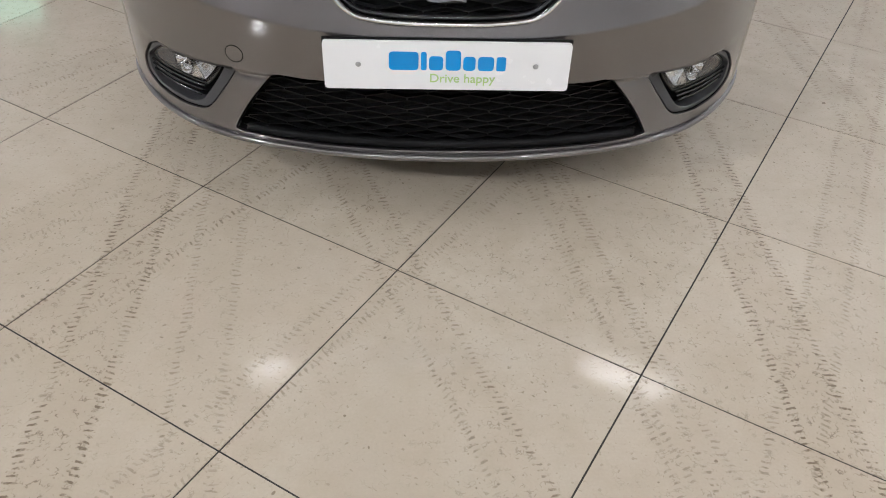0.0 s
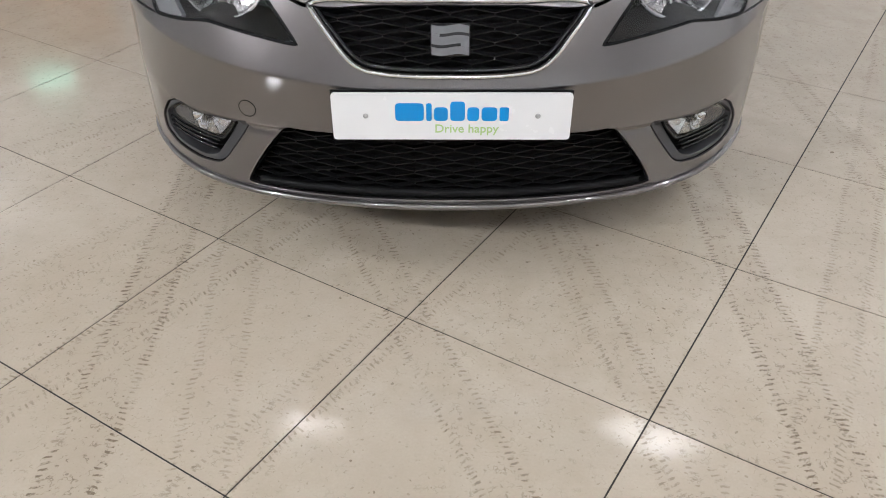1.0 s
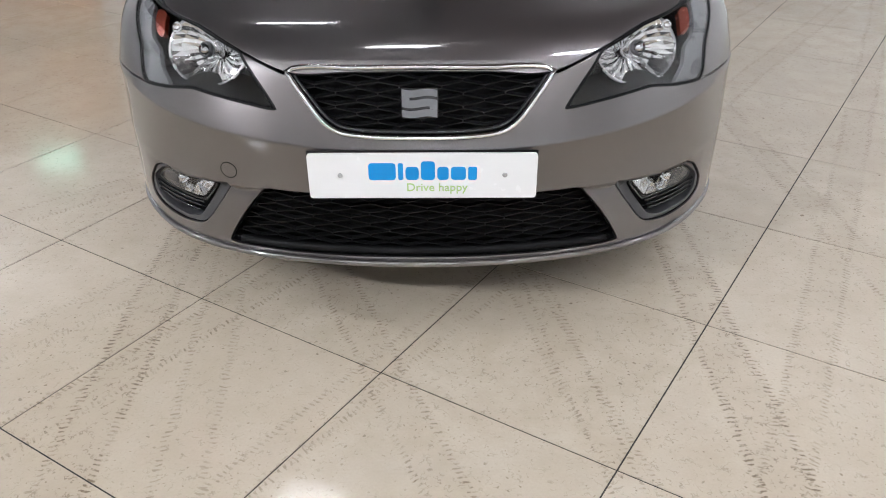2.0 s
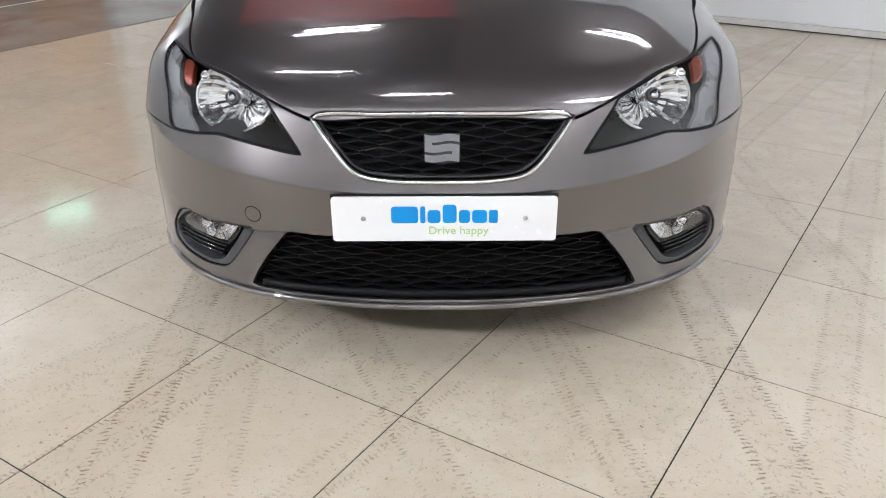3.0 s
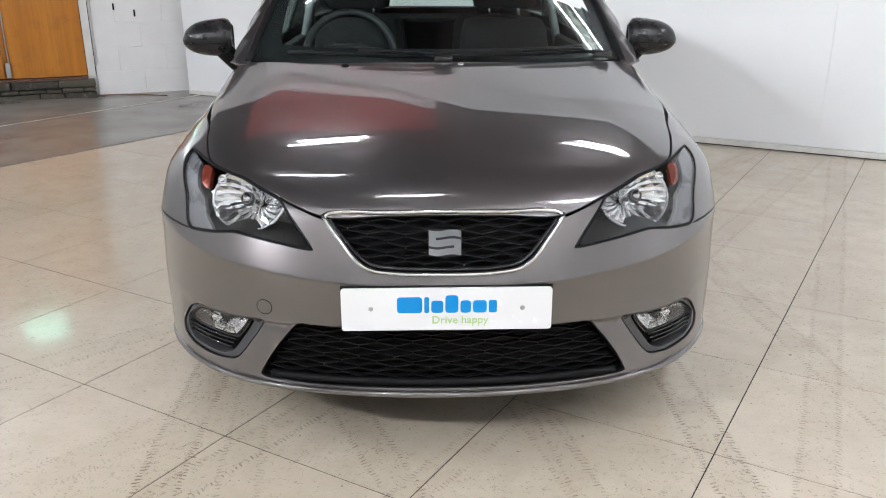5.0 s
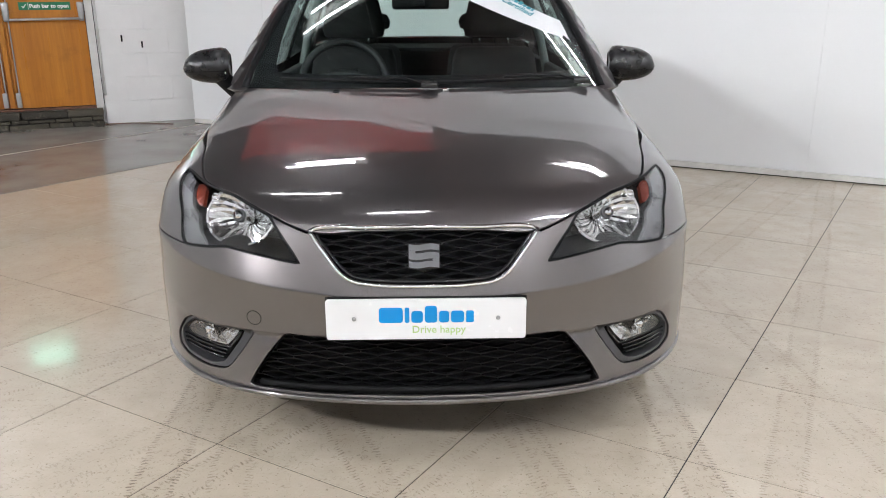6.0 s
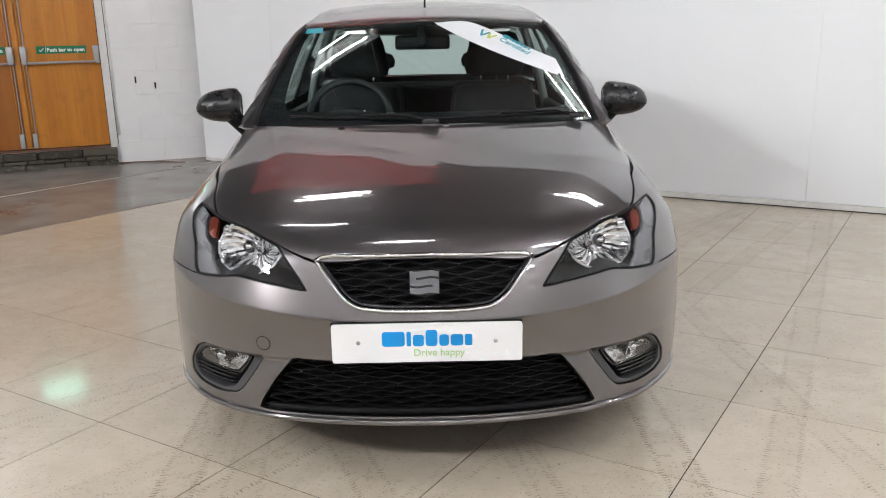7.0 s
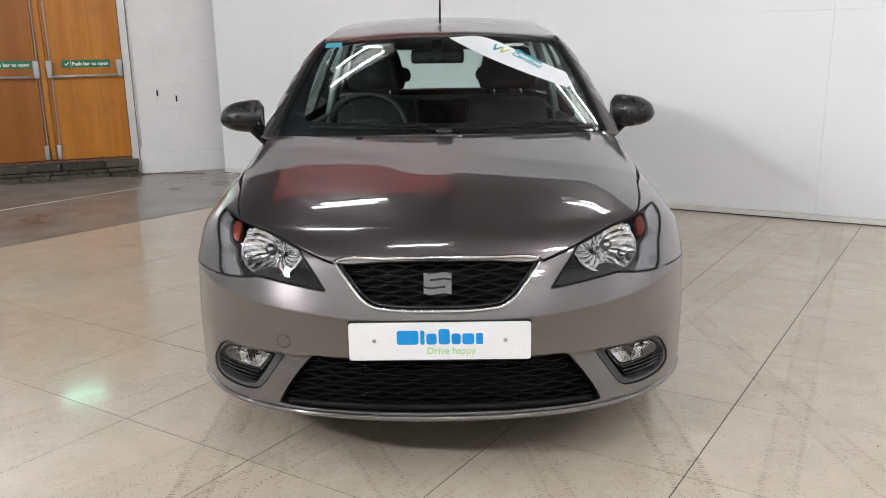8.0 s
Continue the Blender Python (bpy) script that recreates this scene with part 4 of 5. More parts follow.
# underside and inner structure
bm = bmesh.new()
box(bm, -0.62, 0.62, 0.30, 3.9, 0.185, 0.24, 0.02)
part("underbody", bm, BLACK, CAR)
under = [(0, 0.075), (0.3, 0.10), (0.55, 0.20), (0.70, 0.34), (0.72, 0.5), (0.6, 0.6), (0, 0.6)]
bm = bmesh.new()
pts = mirrored(under)
a = [bm.verts.new((x, y, 0.212)) for x, y in pts]
b = [bm.verts.new((x, y, 0.200)) for x, y in pts]
bm.faces.new(a)
bm.faces.new(b[::-1])
for i in range(len(a)):
    j = (i + 1) % len(a)
    bm.faces.new((a[j], a[i], b[i], b[j]))
part("undertray", bm, BLACK, CAR)
box_part("engine_bay", CAR, BLACK, -0.5, 0.5, 0.36, 0.95, 0.24, 0.66, 0.03)
box_part("bulkhead", CAR, BLACK, -0.66, 0.66, 1.14, 1.18, 0.24, 0.90, 0.01)
box_part("cabin_floor", CAR, FABRIC, -0.68, 0.68, 1.19, 3.85, 0.245, 0.30, 0.01)


# door mirrors
def door_mirror(s):
    m = new("door_mirror")
    m.parent = CAR
    m.matrix_basis = pose(s * (0.818 if s < 0 else 0.79), 1.24, 1.008)
    rows, cols, verts, faces = 13, 24, [], []
    for i in range(rows):
        t = i / (rows - 1)
        x = -0.080 + 0.182 * t
        full = (1 - ((0.42 - t) / 0.45) ** 6) ** 0.5 if t < 0.42 else (1 - ((t - 0.42) / 0.585) ** 2.8) ** 0.5
        up, down = 0.073 * full * (1.0 - 0.14 * t), 0.066 * full * (1.10 - 0.42 * t)
        for k in range(cols):
            a = 2 * math.pi * k / cols
            c, d = math.cos(a), math.sin(a)
            verts.append((s * x, -0.075 * full * c if c > 0 else 0.02 * abs(c) * full, (up if d > 0 else down) * d + 0.004 - 0.012 * t))
    for i in range(rows - 1):
        for k in range(cols):
            l = (k + 1) % cols
            faces.append((i * cols + k, i * cols + l, (i + 1) * cols + l, (i + 1) * cols + k))
    faces += [tuple(range(cols)), tuple(range((rows - 1) * cols, rows * cols))]
    if s > 0:
        faces = [f[::-1] for f in faces]
    link_mesh("housing", verts, faces, MIRROR_BLACK, m, "satin black mirror housing")
    seam = [Vector((s * x, -0.0755 * max(0.05, 1 - ((x + 0.004) / 0.108) ** 4) ** 0.5, -0.010 - 0.03 * (x + 0.09))) for x in np.linspace(-0.072, 0.09, 14)]
    v, f = sweep(seam, 0.0013, 5)
    link_mesh("seam", v, f, BLACK, m)
    verts, faces = [], []
    for t in np.linspace(0, 1, 8):
        mid = Vector((s * (-0.035 - 0.075 * t), -0.012 + 0.03 * t, -0.030 - 0.105 * t))
        w, d = 0.046 - 0.020 * t, 0.042 - 0.012 * t
        for k in range(14):
            a = 2 * math.pi * k / 14
            verts.append(mid + Vector((w * math.cos(a), d * math.sin(a), 0)))
    for i in range(7):
        for k in range(14):
            l = (k + 1) % 14
            faces.append((i * 14 + k, (i + 1) * 14 + k, (i + 1) * 14 + l, i * 14 + l))
    link_mesh("foot", verts, faces, BLACK, m)
    box_part("mirror_glass", m, MIRROR, -0.075, 0.075, 0.021, 0.024, -0.036, 0.042, 0.001)


for s in (-1, 1):
    door_mirror(s)

# inside the cabin
dash = new("dashboard")
dash.parent = CAR
prof = [(1.02, 0.90), (1.10, 0.925), (1.30, 0.945), (1.45, 0.94), (1.50, 0.91), (1.50, 0.80), (1.44, 0.62), (1.2, 0.60), (1.02, 0.70)]
verts, faces = [], []
for i, x in enumerate(np.linspace(-0.64, 0.64, 25)):
    for y, z in prof:
        back = 0.30 * x * x if y < 1.25 else 0.0
        hump = 0.022 * math.exp(-((x + 0.345) / 0.15) ** 2) if y > 1.25 and z > 0.85 else 0.0
        verts.append((x, y + back, z + hump))
n = len(prof)
for i in range(24):
    for k in range(n):
        l = (k + 1) % n
        faces.append((i * n + k, i * n + l, (i + 1) * n + l, (i + 1) * n + k))
faces += [tuple(range(n)), tuple(range(24 * n, 25 * n))]
link_mesh("moulding", verts, faces, DASH, dash)
box_part("centre_vent", dash, BLACK_GLOSS, -0.10, 0.10, 1.495, 1.512, 0.83, 0.90, 0.006)

sw = new("steering_wheel")
sw.parent = CAR
sw.matrix_basis = pose(-0.345, 1.60, 0.905, -24)
v, f = sweep([(0.182 * math.cos(t), 0, 0.182 * math.sin(t)) for t in np.linspace(0, 2 * math.pi, 40, endpoint=False)], 0.0155, 10, True)
link_mesh("rim", v, f, DASH, sw)
for a in (0, 180, 270):
    box_part("spoke", sw, DASH, 0.03, 0.18, -0.008, 0.008, -0.018, 0.018, 0.006, "", True, pose(0, 0, 0, 0, -a, 0))
box_part("hub", sw, DASH, -0.07, 0.07, -0.02, 0.015, -0.06, 0.06, 0.018, "", True)
box_part("column", CAR, BLACK, -0.38, -0.31, 1.42, 1.60, 0.83, 0.90, 0.012)


def seat(x, y, rear=False):
    s = new("rear_seat" if rear else "front_seat")
    s.parent = CAR
    s.matrix_basis = pose(x, y, 0)
    w = 0.25
    part("cushion", box(bmesh.new(), -w, w, -0.5, 0.02, 0.38, 0.54, 0.06), FABRIC, s, "", True)
    bm = box(bmesh.new(), -w, w, -0.07, 0.07, 0.50, 1.02 if not rear else 0.98, 0.055, pose(0, 0, 0))
    for vert in bm.verts:
        k = clamp((vert.co.z - 0.5) / 0.5)
        vert.co.y += 0.16 * k
        vert.co.x *= 1.0 - 0.22 * k * k
    part("backrest", bm, FABRIC, s, "", True)
    bm = box(bmesh.new(), -0.155, 0.155, 0.115, 0.215, 1.06, 1.278 if not rear else 1.16, 0.05)
    for vert in bm.verts:
        vert.co.x *= 1.0 - 0.25 * clamp((vert.co.z - 1.1) / 0.18)
    part("headrest", bm, FABRIC, s, "", True)
    for q in (-0.07, 0.07):
        bm = bmesh.new()
        bar(bm, (q, 0.165, 0.98), (q, 0.165, 1.12), 0.006, 10)
        part("headrest_post", bm, CHROME, s, "chrome headrest post", True)


seat(-0.345, 2.02)
seat(0.345, 2.02)
for x in (-0.36, 0.36):
    seat(x, 3.02, True)
box_part("parcel_shelf", CAR, FABRIC, -0.55, 0.55, 3.25, 3.75, 0.93, 0.95, 0.006)
mirror = new("rear_view_mirror")
mirror.parent = CAR
mirror.matrix_basis = pose(-0.012, 1.60, 1.237, -8, 0, -4)
part("housing", box(bmesh.new(), -0.120, 0.120, -0.018, 0.014, -0.031, 0.031, 0.014), BLACK, mirror, "", True)
box_part("stalk", mirror, BLACK, -0.02, 0.02, -0.05, -0.015, -0.02, 0.07, 0.006)
box_part("mirror_glass", mirror, MIRROR, -0.105, 0.105, 0.0145, 0.016, -0.028, 0.028, 0.0)
bm = bmesh.new()
box(bm, -0.44, 0.44, 1.75, 3.3, 1.335, 1.345, 0.004)
part("headlining", bm, TRIM_GREY, CAR)
for s in (-1, 1):
    v, f = sweep([Vector((s * 0.655, 2.36, 0.80)), Vector((s * 0.60, 2.36, 1.05)), Vector((s * 0.505, 2.37, 1.32))], 0.035, 8, False, 0.6)
    link_mesh("inner_pillar", v, f, TRIM_GREY, CAR)
    box_part("door_card", CAR, DASH, min(s * 0.62, s * 0.66), max(s * 0.62, s * 0.66), 1.32, 3.1, 0.33, 0.93, 0.012)


# stickers on the inside of the windscreen
band = [(0.05, 1.320), (0.247, 1.316), (0.494, 1.169), (0.470, 1.102), (0.462, 1.118), (0.452, 1.110)]
sun_strip = panel("sticker_band", smooth_line(band, 0.03), GLASSHOUSE, cabin, STICKER, ws, step=0.05, gap=0, bevel=0.0003, depth=0.0004, out=0.0012, label="white diagonal sticker band with teal and lime marks")
tab = [(-0.562, 1.284), (-0.482, 1.286), (-0.502, 1.306), (-0.575, 1.303)]
panel("sticker", smooth_line(tab, 0.03), GLASSHOUSE, cabin, TEAL, ws, step=0, gap=0, bevel=0.0002, depth=0.0003, out=0.0012, label="small teal sticker")


def on_screen(a, z, a2, z2, out):
    """A frame on the windscreen at (a, z) with its first axis towards (a2, z2)."""
    p, q = GLASSHOUSE[0](a, z), GLASSHOUSE[0](a2, z2)
    up = slope(cabin, p)
    x = (q - p).normalized()
    x = (x - up * x.dot(up)).normalized()
    y = up.cross(x)
    m = Matrix((x, y, up)).transposed().to_4x4()
    m.translation = p + up * out
    return m


frame_text = on_screen(0.385, 1.225, 0.43, 1.186, 0.0022)
lettering("sticker_text", "Certified", 0.041, TEAL, sun_strip, frame_text @ pose(0.0, -0.017, 0), 0.0004)
for x, w, h in ((-0.078, 0.030, 0.030), (-0.044, 0.006, 0.030), (-0.034, 0.016, 0.022), (-0.014, 0.018, 0.032), (0.008, 0.014, 0.022), (0.026, 0.018, 0.022), (0.048, 0.010, 0.022)):
    bm = bmesh.new()
    round_bar(bm, x, x + w, 0.004, 0.004 + h * 0.75, -0.0003, 0.0003, 0.004)
    o = part("wordmark_bar", bm, TEAL, sun_strip)
    o.matrix_basis = frame_text @ pose(0, 0, 0, -90)
frame_logo = on_screen(0.283, 1.268, 0.385, 1.21, 0.0022)
for x0, x1, mat in ((-0.032, -0.014, TEAL), (-0.014, 0.004, TEAL), (0.004, 0.020, OLIVE), (0.020, 0.036, OLIVE)):
    rise = 1 if x0 in (-0.014, 0.020) else -1
    bm = bmesh.new()
    bar(bm, (x0, -0.022 * rise, 0), (x1, 0.022 * rise, 0), 0.005, 8)
    o = part("mark", bm, mat, sun_strip)
    o.matrix_basis = frame_logo @ Matrix.Diagonal((1, 1, 0.1, 1))


# ---- the showroom ----
def along(x, y, degrees):
    """A frame for a wall: origin on the floor, first axis along the wall, second axis into the wall."""
    return pose(x, y, 0, 0, 0, degrees)


def cuboid(name, mat, m, x0, x1, y0, y1, z0, z1, bevel=0.0, parent=None, label="", category="", kind="structure"):
    ob = part(name, box(bmesh.new(), x0, x1, y0, y1, z0, z1, bevel), mat, parent)
    if parent is None:
        ob.matrix_basis = m
        tagged(ob, label, category, "", kind)
    return ob


# partition: along its run from the free end by the doors
PART_M = along(-2.41, 6.552, -29.3)
wall_back = cuboid("wall_back", WHITE_WALL, PART_M, 0.0, 10.5, 0.012, 0.14, 0.0, 4.2, 0.003, None, "white painted board partition behind the car", "wall")
# painted boards on its face
seams = (0.0, 0.99, 3.43, 5.87, 8.31, 10.5)
for x0, x1 in zip(seams, seams[1:]):
    for z0, z1 in ((0.05, 1.495), (1.495, 2.715), (2.715, 4.2)):
        box_part("board", wall_back, WHITE_WALL, x0 + 0.0008, x1 - 0.0008, 0.001, 0.0115, z0 + 0.0008, z1 - 0.0008, 0.0012)
# unseen strip, added to shape the bonnet's reflection; deepest at the partition's free end
bm = bmesh.new()
plan = ((-0.1, -0.40), (2.86, -0.02), (2.86, 0.14), (-0.1, 0.14))
a, b = ([bm.verts.new((x, y, z)) for x, y in plan] for z in (4.202, 4.36))
bm.faces.new(a[::-1])
bm.faces.new(b)
for k in range(4):
    bm.faces.new((a[k], a[(k + 1) % 4], b[(k + 1) % 4], b[k]))
strip = part("wall_back_upper", bm, WHITE_WALL)
strip.matrix_basis = PART_M
tagged(strip, "unseen white strip over the partition, added to shape the bonnet's reflection", "wall", "", "structure")
cuboid("baseboard", WHITE_TRIM, PART_M, 0.005, 10.5, -0.012, 0.011, 0.008, 0.048, 0.002, None, "thin white skirting strip along the partition", "baseboard")
cuboid("trim", GROUT, PART_M, 0.0, 10.5, -0.006, 0.012, 0.0, 0.008, 0.0, None, "dark gap under the skirting strip", "trim")

# door wall of painted blocks
DOOR_M = along(-2.2, 6.941, 202)
DX = 0.3236
wall_doors = cuboid("wall_doors", WHITE_BLOCK, DOOR_M, -1.2, 0.86 + DX, -0.25, -0.004, 0.0, 4.5, 0.0, None, "white painted blockwork wall beside wooden doors", "wall")
cuboid("wall_doors_far", WHITE_BLOCK, DOOR_M, 2.50 + DX, 5.2, -0.25, -0.004, 0.0, 4.5, 0.0, None, "white painted wall beyond the doors", "wall")
cuboid("wall_doors_over", WHITE_BLOCK, DOOR_M, 0.862 + DX, 2.498 + DX, -0.25, -0.004, 2.26, 4.5, 0.0, None, "white painted wall over the doors", "wall")
cuboid("wall_doors_foot", WHITE_BLOCK, DOOR_M, 0.862 + DX, 2.498 + DX, -0.25, -0.02, 0.0, 0.19, 0.0, None, "wall under the door threshold", "wall")

# painted blocks between the doors and the partition
block = bpy.data.meshes.new("block")
bm = box(bmesh.new(), -0.2245, 0.2245, -0.002, 0.006, -0.1145, 0.1145, 0.0025)
bm.to_mesh(block)
bm.free()
block.materials.append(WHITE_BLOCK)
for row in range(10):
    for col in range(3):
        o = new("block", block)
        o.parent = wall_doors
        o.location = (0.86 + DX - 0.2255 - 0.451 * col - (0.2255 if row % 2 else 0.0), -0.0025, 0.118 + 0.236 * row)

# ceiling and the walls that close the room
cuboid("wall_left", WHITE_WALL, Matrix(), -7.2, -7.0, -8.0, 6.4, 0.0, 4.5, 0.0, None, "plain white wall", "wall")
cuboid("wall_front", WHITE_WALL, Matrix(), -7.2, 8.2, -8.2, -8.0, 0.0, 4.5, 0.0, None, "plain white wall", "wall")
cuboid("wall_right", WHITE_WALL, Matrix(), 7.0, 7.2, -8.0, 2.0, 0.0, 4.5, 0.0, None, "plain white wall", "wall")
bm = bmesh.new()
n, span, z0 = 240, 24.0, 4.5
prof = []
for i in range(n):
    x = -12.0 + span * i / n
    prof += [(x, 0.0), (x + span / n * 0.35, 0.0), (x + span / n * 0.5, 0.035), (x + span / n * 0.85, 0.035)]
rows = [[bm.verts.new((x, y, z0 + d)) for x, d in prof] for y in (-12.0, 12.0)]
for i in range(len(prof) - 1):
    bm.faces.new((rows[0][i], rows[0][i + 1], rows[1][i + 1], rows[1][i]))
bmesh.ops.solidify(bm, geom=bm.faces[:], thickness=-0.004)
roof = part("ceiling", bm, ROOF_DARK)
roof.matrix_basis = pose(0, 0, 0, 0, 0, -119.3)
tagged(roof, "dark corrugated metal roof sheets", "ceiling", "", "structure")
cuboid("ceiling_soffit_red", RED, Matrix(), -2.45, 0.09, 3.85, 9.0, 4.37, 4.45, 0.0, None, "red painted soffit over the partition", "soffit")
# unseen white panel, added so bumper crease and bonnet front reflect something bright
cuboid("ceiling_front", WHITE_WALL, Matrix(), -7.0, 7.0, -8.0, -2.3, 4.25, 4.33, 0.0, None, "unseen white ceiling panel added for the bumper and bonnet to reflect", "ceiling")
cuboid("ceiling_soffit_dark", BROWN, Matrix(), 0.094, 7.9, -2.2, 9.0, 4.25, 4.33, 0.0, None, "dark maroon cladding under the roof", "soffit")
beam = thing("roof_beam", pose(-1.95, 5.15, 4.3, 0, 0, 19), "pale red painted steel roof brace under the soffit", "beam")
bm = bmesh.new()
box(bm, -0.06, 0.06, -0.72, 0.72, -0.008, 0.008, 0.002)
part("flange", bm, PALE_RED, beam)
bm = bmesh.new()
box(bm, -0.008, 0.008, -0.72, 0.72, 0.009, 0.069, 0.001)
part("web", bm, PALE_RED, beam)


# lamps: twin fluorescent battens
def batten(tube, label):
    lamp = thing("ceiling_light", pose(0, 0, 3.9), label, "light", "fluorescent battens")
    bm = bmesh.new()
    box(bm, -0.40, 0.40, -0.05, 0.05, 0.035, 0.10, 0.006)
    part("tray", bm, WHITE_TRIM, lamp)
    for y in (-0.06, 0.06):
        bm = bmesh.new()
        bar(bm, (y * 0.9 - 0.34, y, 0.0), (y * 0.9 + 0.34, y, 0.0), 0.007, 12)
        part("tube", bm, tube, lamp, "lit fluorescent tube", True)
        for x in (y * 0.9 - 0.345, y * 0.9 + 0.345):
            box_part("lamp_holder", lamp, WHITE_TRIM, x - 0.012, x + 0.012, y - 0.02, y + 0.02, -0.02, 0.05, 0.003)
    for x in (-0.25, 0.25):
        box_part("arm", lamp, WHITE_TRIM, x - 0.01, x + 0.01, -0.10, 0.10, 0.03, 0.045, 0.002)
    for x in (-0.3, 0.3):
        bm = bmesh.new()
        bar(bm, (x, 0, 0.1), (x, 0, 0.80), 0.004, 6)
        part("hanger", bm, STEEL, lamp)
    return lamp


first = batten(DIM_TUBE, "twin batten with dimmed fluorescent tubes hung over the car")
first.matrix_basis = pose(-0.96, 2.74, 3.7, 0, 0, 10)
copy_thing(first, pose(-1.2, 0.95, 3.7, 0, 0, 3))
copy_thing(first, pose(-0.3, -0.8, 3.7, 0, 0, 3))
copy_thing(first, pose(1.6, 2.55, 3.7, 0, 0, -28))
# unseen fill battens, added to light the floor, the walls and the bumper
second = batten(TUBE, "twin fluorescent tube batten added out of view to light the room")
second.matrix_basis = pose(4.4, -2.6, 3.7, 0, 0, 3)
for x, y in ((0.26, -3.8), (4.4, -0.5), (5.8, -1.5), (1.9, -1.4), (3.3, 0.6), (1.9, -3.8), (-1.38, -3.8)):
    copy_thing(second, pose(x, y, 3.7, 0, 0, 3))
# one more, added out of view to brighten the door wall
copy_thing(second, pose(-5.2, 5.2, 3.7, 0, 0, -28))

# floodlights that throw the car's shadows on the partition
for x, y, h in ((-5.7, 0.15, 0.108), (-4.4, -3.4, 0.15)):
    flood = thing("floodlight", pose(x, y, 3.7), "square floodlight hung under the roof and aimed at the car", "light", "floodlights")
    aim = (Vector((1.0, 2.5, 0.5)) - Vector((x, y, 3.7))).to_track_quat("Z", "Y").to_matrix().to_4x4()
    part("housing", box(bmesh.new(), -0.17, 0.17, -0.17, 0.17, -0.10, -0.004, 0.02, aim), STEEL, flood)
    part("face", box(bmesh.new(), -h, h, -h, h, -0.003, 0.004, 0.001, aim), FLOOD, flood, "lit square floodlight face")
    bm = bmesh.new()
    bar(bm, (0, 0, 0.06), (0, 0, 0.82), 0.012, 8)
    part("stem", bm, STEEL, flood)


# ---- doors ----
def leaf(name, s0, s1, tone):
    """One leaf of the double door, on the wall's frame; the wall's run goes to the left as seen from the room."""
    d = thing(name, DOOR_M @ pose(DX, 0, 0), "varnished orange-brown wooden fire-exit door, shut, with a push bar", "door", "double doors", "structure")
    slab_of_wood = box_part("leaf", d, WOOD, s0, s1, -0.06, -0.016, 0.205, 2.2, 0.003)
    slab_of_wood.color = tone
    return d


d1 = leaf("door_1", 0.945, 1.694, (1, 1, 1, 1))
# the second leaf's colour is multiplied to a darker brown
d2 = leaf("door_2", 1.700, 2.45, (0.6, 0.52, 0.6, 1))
# push bars, bolt rods and catch boxes
bm = bmesh.new()
bar(bm, (0.985, 0.05, 1.058), (1.615, 0.05, 1.052), 0.012, 10)
part("push_bar", bm, STEEL, d1, "grey steel push bar", True)
for s in (0.975, 1.638):
    bm = box(bmesh.new(), s - 0.032, s + 0.032, -0.014, 0.052, 1.035, 1.215, 0.014)
    for vert in bm.verts:
        if vert.co.z < 1.1:
            vert.co.x = s + (vert.co.x - s) * 0.75
            vert.co.y = max(vert.co.y, -0.014)
    part("bar_bracket", bm, STEEL, d1, "", True)
bm = box(bmesh.new(), 1.757 - 0.032, 1.757 + 0.032, -0.014, 0.052, 1.035, 1.215, 0.014)
part("bar_bracket", bm, STEEL, d2, "", True)
bm = bmesh.new()
bar(bm, (1.79, 0.05, 1.052), (2.40, 0.05, 1.058), 0.012, 10)
part("push_bar", bm, STEEL, d2, "grey steel push bar", True)
for d, s in ((d1, 1.640), (d2, 1.757)):
    for o in (-0.012, 0.012):
        bm = bmesh.new()
        bar(bm, (s + o, 0.0, 0.25), (s + o, 0.0, 1.05), 0.006, 8)
        bar(bm, (s + o, 0.0, 1.2), (s + o, 0.0, 2.15), 0.006, 8)
        part("bolt_rod", bm, WOOD if o > 0 else STEEL, d)
    box_part("bolt_foot", d, STEEL, s - 0.022, s + 0.022, -0.015, 0.018, 0.215, 0.36, 0.006, "", True)
box_part("meeting_strip", d1, WOOD, 1.676, 1.722, -0.015, 0.006, 0.21, 2.2, 0.003)


def door_sign(parent, s0, s1):
    sign = box_part("sign", parent, SIGN_GREEN, s0, s1, -0.0155, -0.0125, 1.140, 1.215, 0.0006, "green safety sign with white lettering")
    mid = (s0 + s1) / 2
    lettering("sign_text", "Push bar to open", 0.050, SIGN_WHITE, sign, pose(mid - 0.040, -0.0118, 1.176, 90, 0, 180), 0.0016)
    bm = bmesh.new()
    bar(bm, (s1 - 0.030, -0.0118, 1.178), (s1 - 0.042, -0.0118, 1.162), 0.0035, 6)
    bar(bm, (s1 - 0.042, -0.0118, 1.162), (s1 - 0.068, -0.0118, 1.195), 0.0035, 6)
    part("tick", bm, SIGN_WHITE, sign)
    box_part("divider", sign, SIGN_WHITE, s1 - 0.088, s1 - 0.084, -0.0124, -0.0112, 1.146, 1.21, 0.0)


door_sign(d1, 1.062, 1.522)
door_sign(d2, 1.800, 2.265)
# frame and threshold
fr = thing("trim_door_frame", DOOR_M @ pose(DX, 0, 0), "white painted timber door frame", "door frame", "", "structure")
box_part("jamb", fr, WHITE_TRIM, 0.868, 0.940, -0.08, 0.012, 0.175, 2.25, 0.004)
box_part("jamb", fr, WHITE_TRIM, 2.455, 2.495, -0.08, 0.012, 0.175, 2.25, 0.004)
box_part("head", fr, WHITE_TRIM, 0.941, 2.454, -0.08, 0.012, 2.203, 2.25, 0.004)
box_part("threshold", fr, CABLE, 0.941, 2.6, -0.08, 0.03, 0.178, 0.2, 0.004)
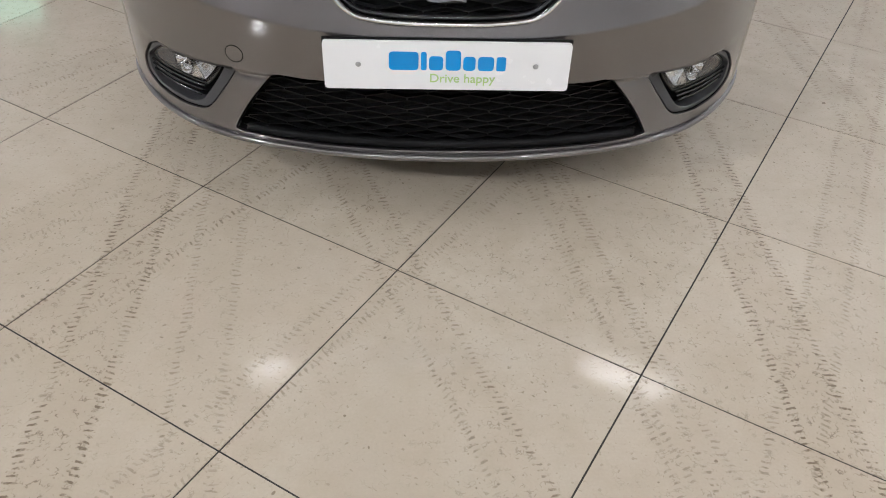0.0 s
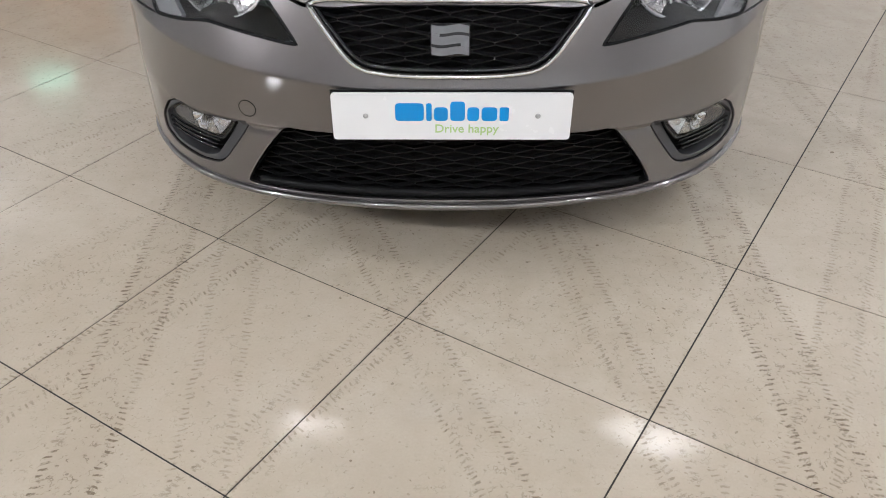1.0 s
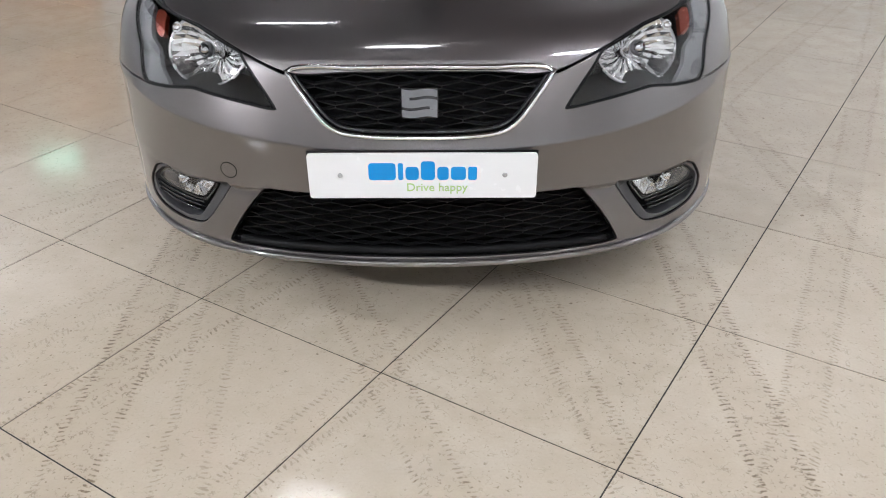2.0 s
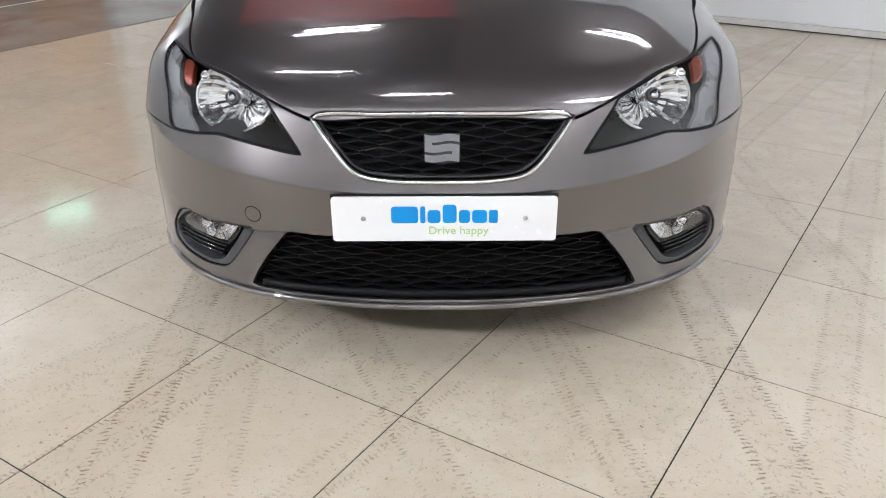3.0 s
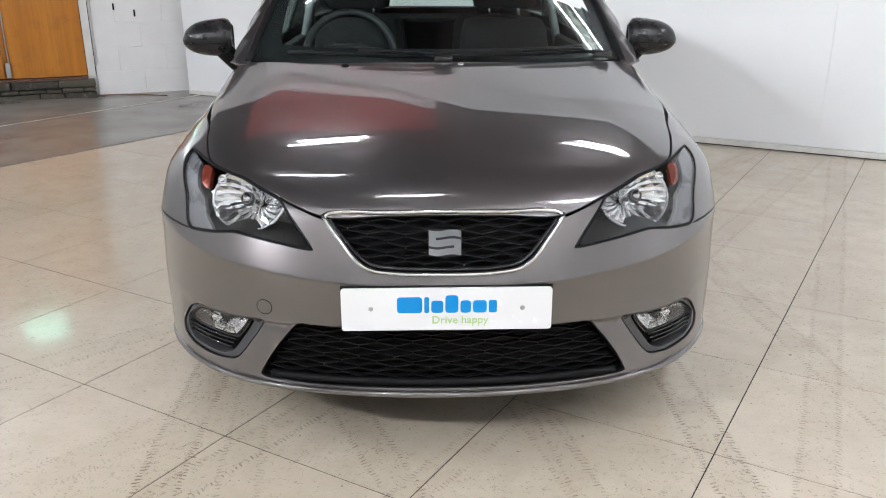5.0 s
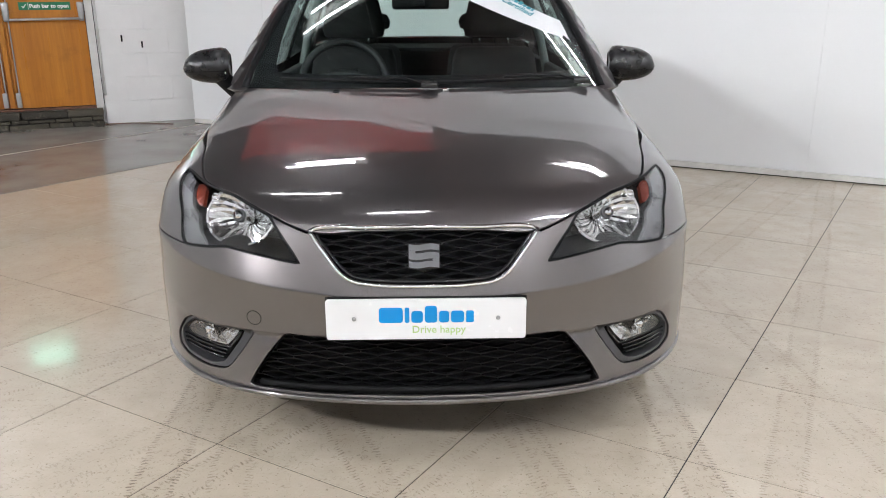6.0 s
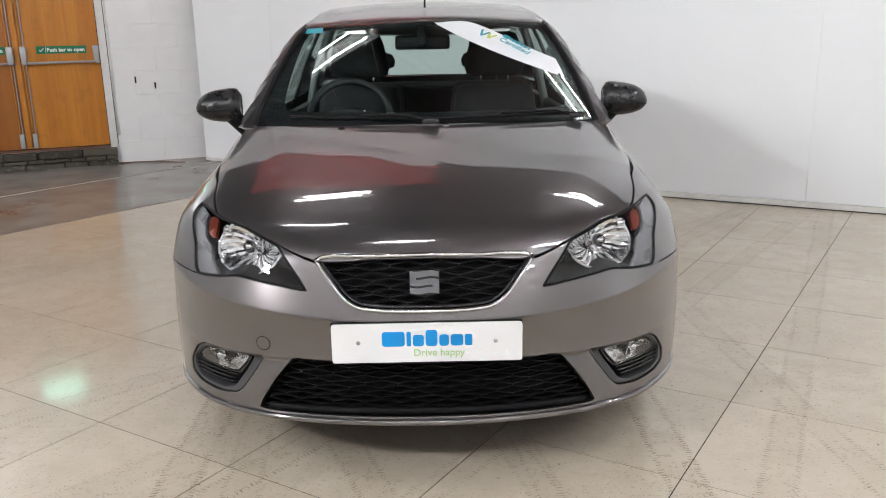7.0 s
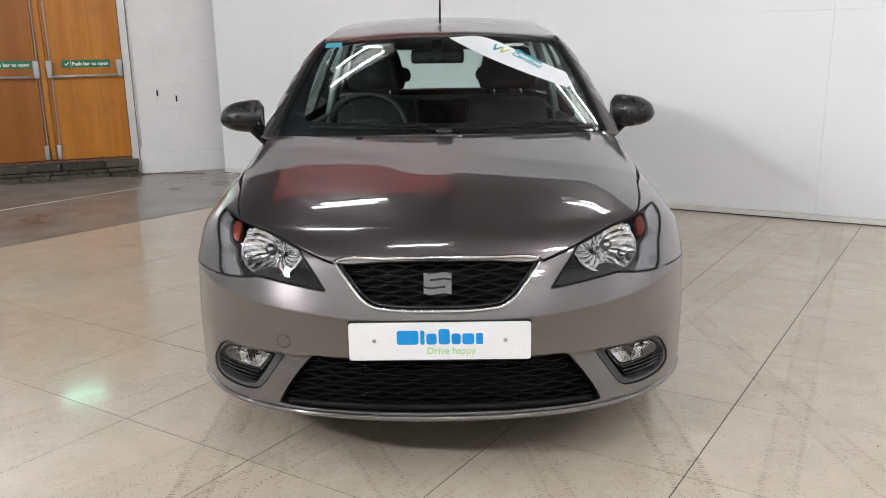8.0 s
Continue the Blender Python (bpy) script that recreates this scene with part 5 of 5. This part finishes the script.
rod = thing("conduit", DOOR_M @ pose(DX, 0, 0), "thin white cable conduit beside the door frame", "conduit")
bm = bmesh.new()
bar(bm, (0.845, -0.002, 0.30), (0.845, -0.002, 2.4), 0.011, 8)
part("pipe", bm, WHITE_TRIM, rod, "", True)
# lit exit sign over the doors
ex = thing("exit_sign", DOOR_M @ pose(DX, 0, 0), "lit green and white exit sign box over the doors", "sign")
box_part("box", ex, WHITE_TRIM, 1.47, 1.93, -0.003, 0.06, 2.30, 2.50, 0.006)
box_part("face", ex, glow_material("lit sign face", (0.35, 1.0, 0.75), 5.0), 1.485, 1.915, 0.061, 0.066, 2.315, 2.485, 0.001)

# two screw stubs in the block wall
for s, z in ((0.628, 0.86), (0.438, 0.795)):
    p = thing("wall_plug", DOOR_M @ pose(s + DX, 0.0, z), "small dark plug sunk in the white block wall", "wall plug", "wall plugs")
    bm = box(bmesh.new(), -0.008, 0.008, -0.002, 0.014, -0.035, 0.030, 0.004)
    part("plug", bm, BLACK, p)

# stone step
step = thing("stone_step", DOOR_M @ pose(DX, 0, 0), "rough grey-brown stone plinth under the doors", "step", "", "structure")
rng = random.Random(4)
box_part("core", step, GROUT, 0.90, 3.4, -0.1, 0.06, 0.0, 0.165, 0.01)
for z0, z1, widths in ((0.0, 0.055, (0.30, 0.22, 0.36, 0.27, 0.33, 0.25, 0.3, 0.3)), (0.06, 0.095, (0.12, 0.2, 0.14, 0.24, 0.16, 0.22, 0.2, 0.15, 0.25, 0.2, 0.2, 0.2)), (0.10, 0.175, (0.34, 0.42, 0.3, 0.46, 0.4, 0.38))):
    s = 0.885
    for w in widths:
        if s + w > 3.4:
            break
        bm = box(bmesh.new(), s, s + w - 0.012, 0.02, 0.095 + rng.uniform(-0.012, 0.016), z0 + rng.uniform(0, 0.006), z1 + rng.uniform(-0.008, 0.004), 0.010)
        for vert in bm.verts:
            vert.co += Vector((rng.uniform(-1, 1), rng.uniform(-1, 1), rng.uniform(-1, 1))) * 0.004
        part("stone", bm, STONE, step)
        s += w
cable = thing("cable", pose(0, 0, 0), "rusty brown cable lying along the foot of the wall", "cable")
v, f = sweep([Vector(c) for c in ((-3.36, 6.43, 0.011), (-3.22, 6.47, 0.011), (-3.05, 6.52, 0.011), (-2.92, 6.50, 0.011), (-2.76, 6.46, 0.011), (-2.6, 6.42, 0.011))], 0.0055, 8)
link_mesh("sheath", v, f, CABLE, cable)

# ---- floors ----
cuboid("ground", GROUT, Matrix(), -12, 12, -12, 13, -0.12, -0.0016, 0.0, None, "dark bedding under the tiles", "ground")
edge = (-1.935, 4.61)
CON_M = along(edge[0], edge[1], 52.7)
conc = part("pavement_concrete", box(bmesh.new(), -12.0, 4.6, 0.0, 7.0, -0.02, 0.004, 0.002), CONCRETE)
conc.matrix_basis = CON_M
tagged(conc, "stained grey-brown concrete floor with rust marks", "floor", "", "structure")
linep = part("floor_line", box(bmesh.new(), -3.3, 2.3, 0.0, 0.028, 0.0045, 0.0062), GREY_PAINT)
linep.matrix_basis = along(-2.399, 6.304, 53.3)
tagged(linep, "worn pale painted line on the concrete floor", "floor line", "", "structure")

floor = new("floor")
tagged(floor, "polished cream limestone tile floor with tyre prints", "floor", "", "structure")
U = Vector((math.cos(radians(57.1)), math.sin(radians(57.1)), 0)) * 0.5975
V = Vector((math.cos(radians(-31.3)), math.sin(radians(-31.3)), 0)) * 0.606
ORIGIN = Vector((-0.107, -0.136, 0))


def tile_shape():
    """Corners of a tile with a small chamfer, from its middle."""
    verts, faces = [], []
    for inset, z in ((0.0018, -0.02), (0.0018, -0.0008), (0.0021, 0.0)):
        for a, b in ((-0.5, -0.5), (0.5, -0.5), (0.5, 0.5), (-0.5, 0.5)):
            verts.append(U * (a - math.copysign(inset / 0.6, a)) + V * (b - math.copysign(inset / 0.6, b)) + Vector((0, 0, z)))
    for r in (0, 4):
        faces += [(r + (i + 1) % 4, r + i, r + 4 + i, r + 4 + (i + 1) % 4) for i in range(4)]
    return verts, faces + [(11, 10, 9, 8)]


TV, TF = tile_shape()
tile_mesh = bpy.data.meshes.new("tile")
tile_mesh.from_pydata([tuple(v) for v in TV], [], TF)
tile_mesh.materials.append(TILE)
far_v, far_f = [], []
for i in range(-14, 18):
    for j in range(-14, 16):
        mid = ORIGIN + U * (i + 0.5) + V * (j + 0.5)
        if not (-7.2 < mid.x < 7.4 and -8.2 < mid.y < 7.5) or mid.y > 5.9 - 0.561 * mid.x:
            continue
        if (CON_M.inverted() @ mid).y > 0.42:
            continue
        if (mid - Vector((0, 1.0, 0))).length < 4.4:
            t = new("tile", tile_mesh)
            t.parent = floor
            t.location = mid
        else:
            k = len(far_v)
            far_v += [tuple(mid + v) for v in TV]
            far_f += [tuple(k + q for q in f) for f in TF]
far = link_mesh("far_tiles", far_v, far_f, TILE, floor, "", False)
tagged(far, "cream limestone tiles further off", "", "", "stuff")
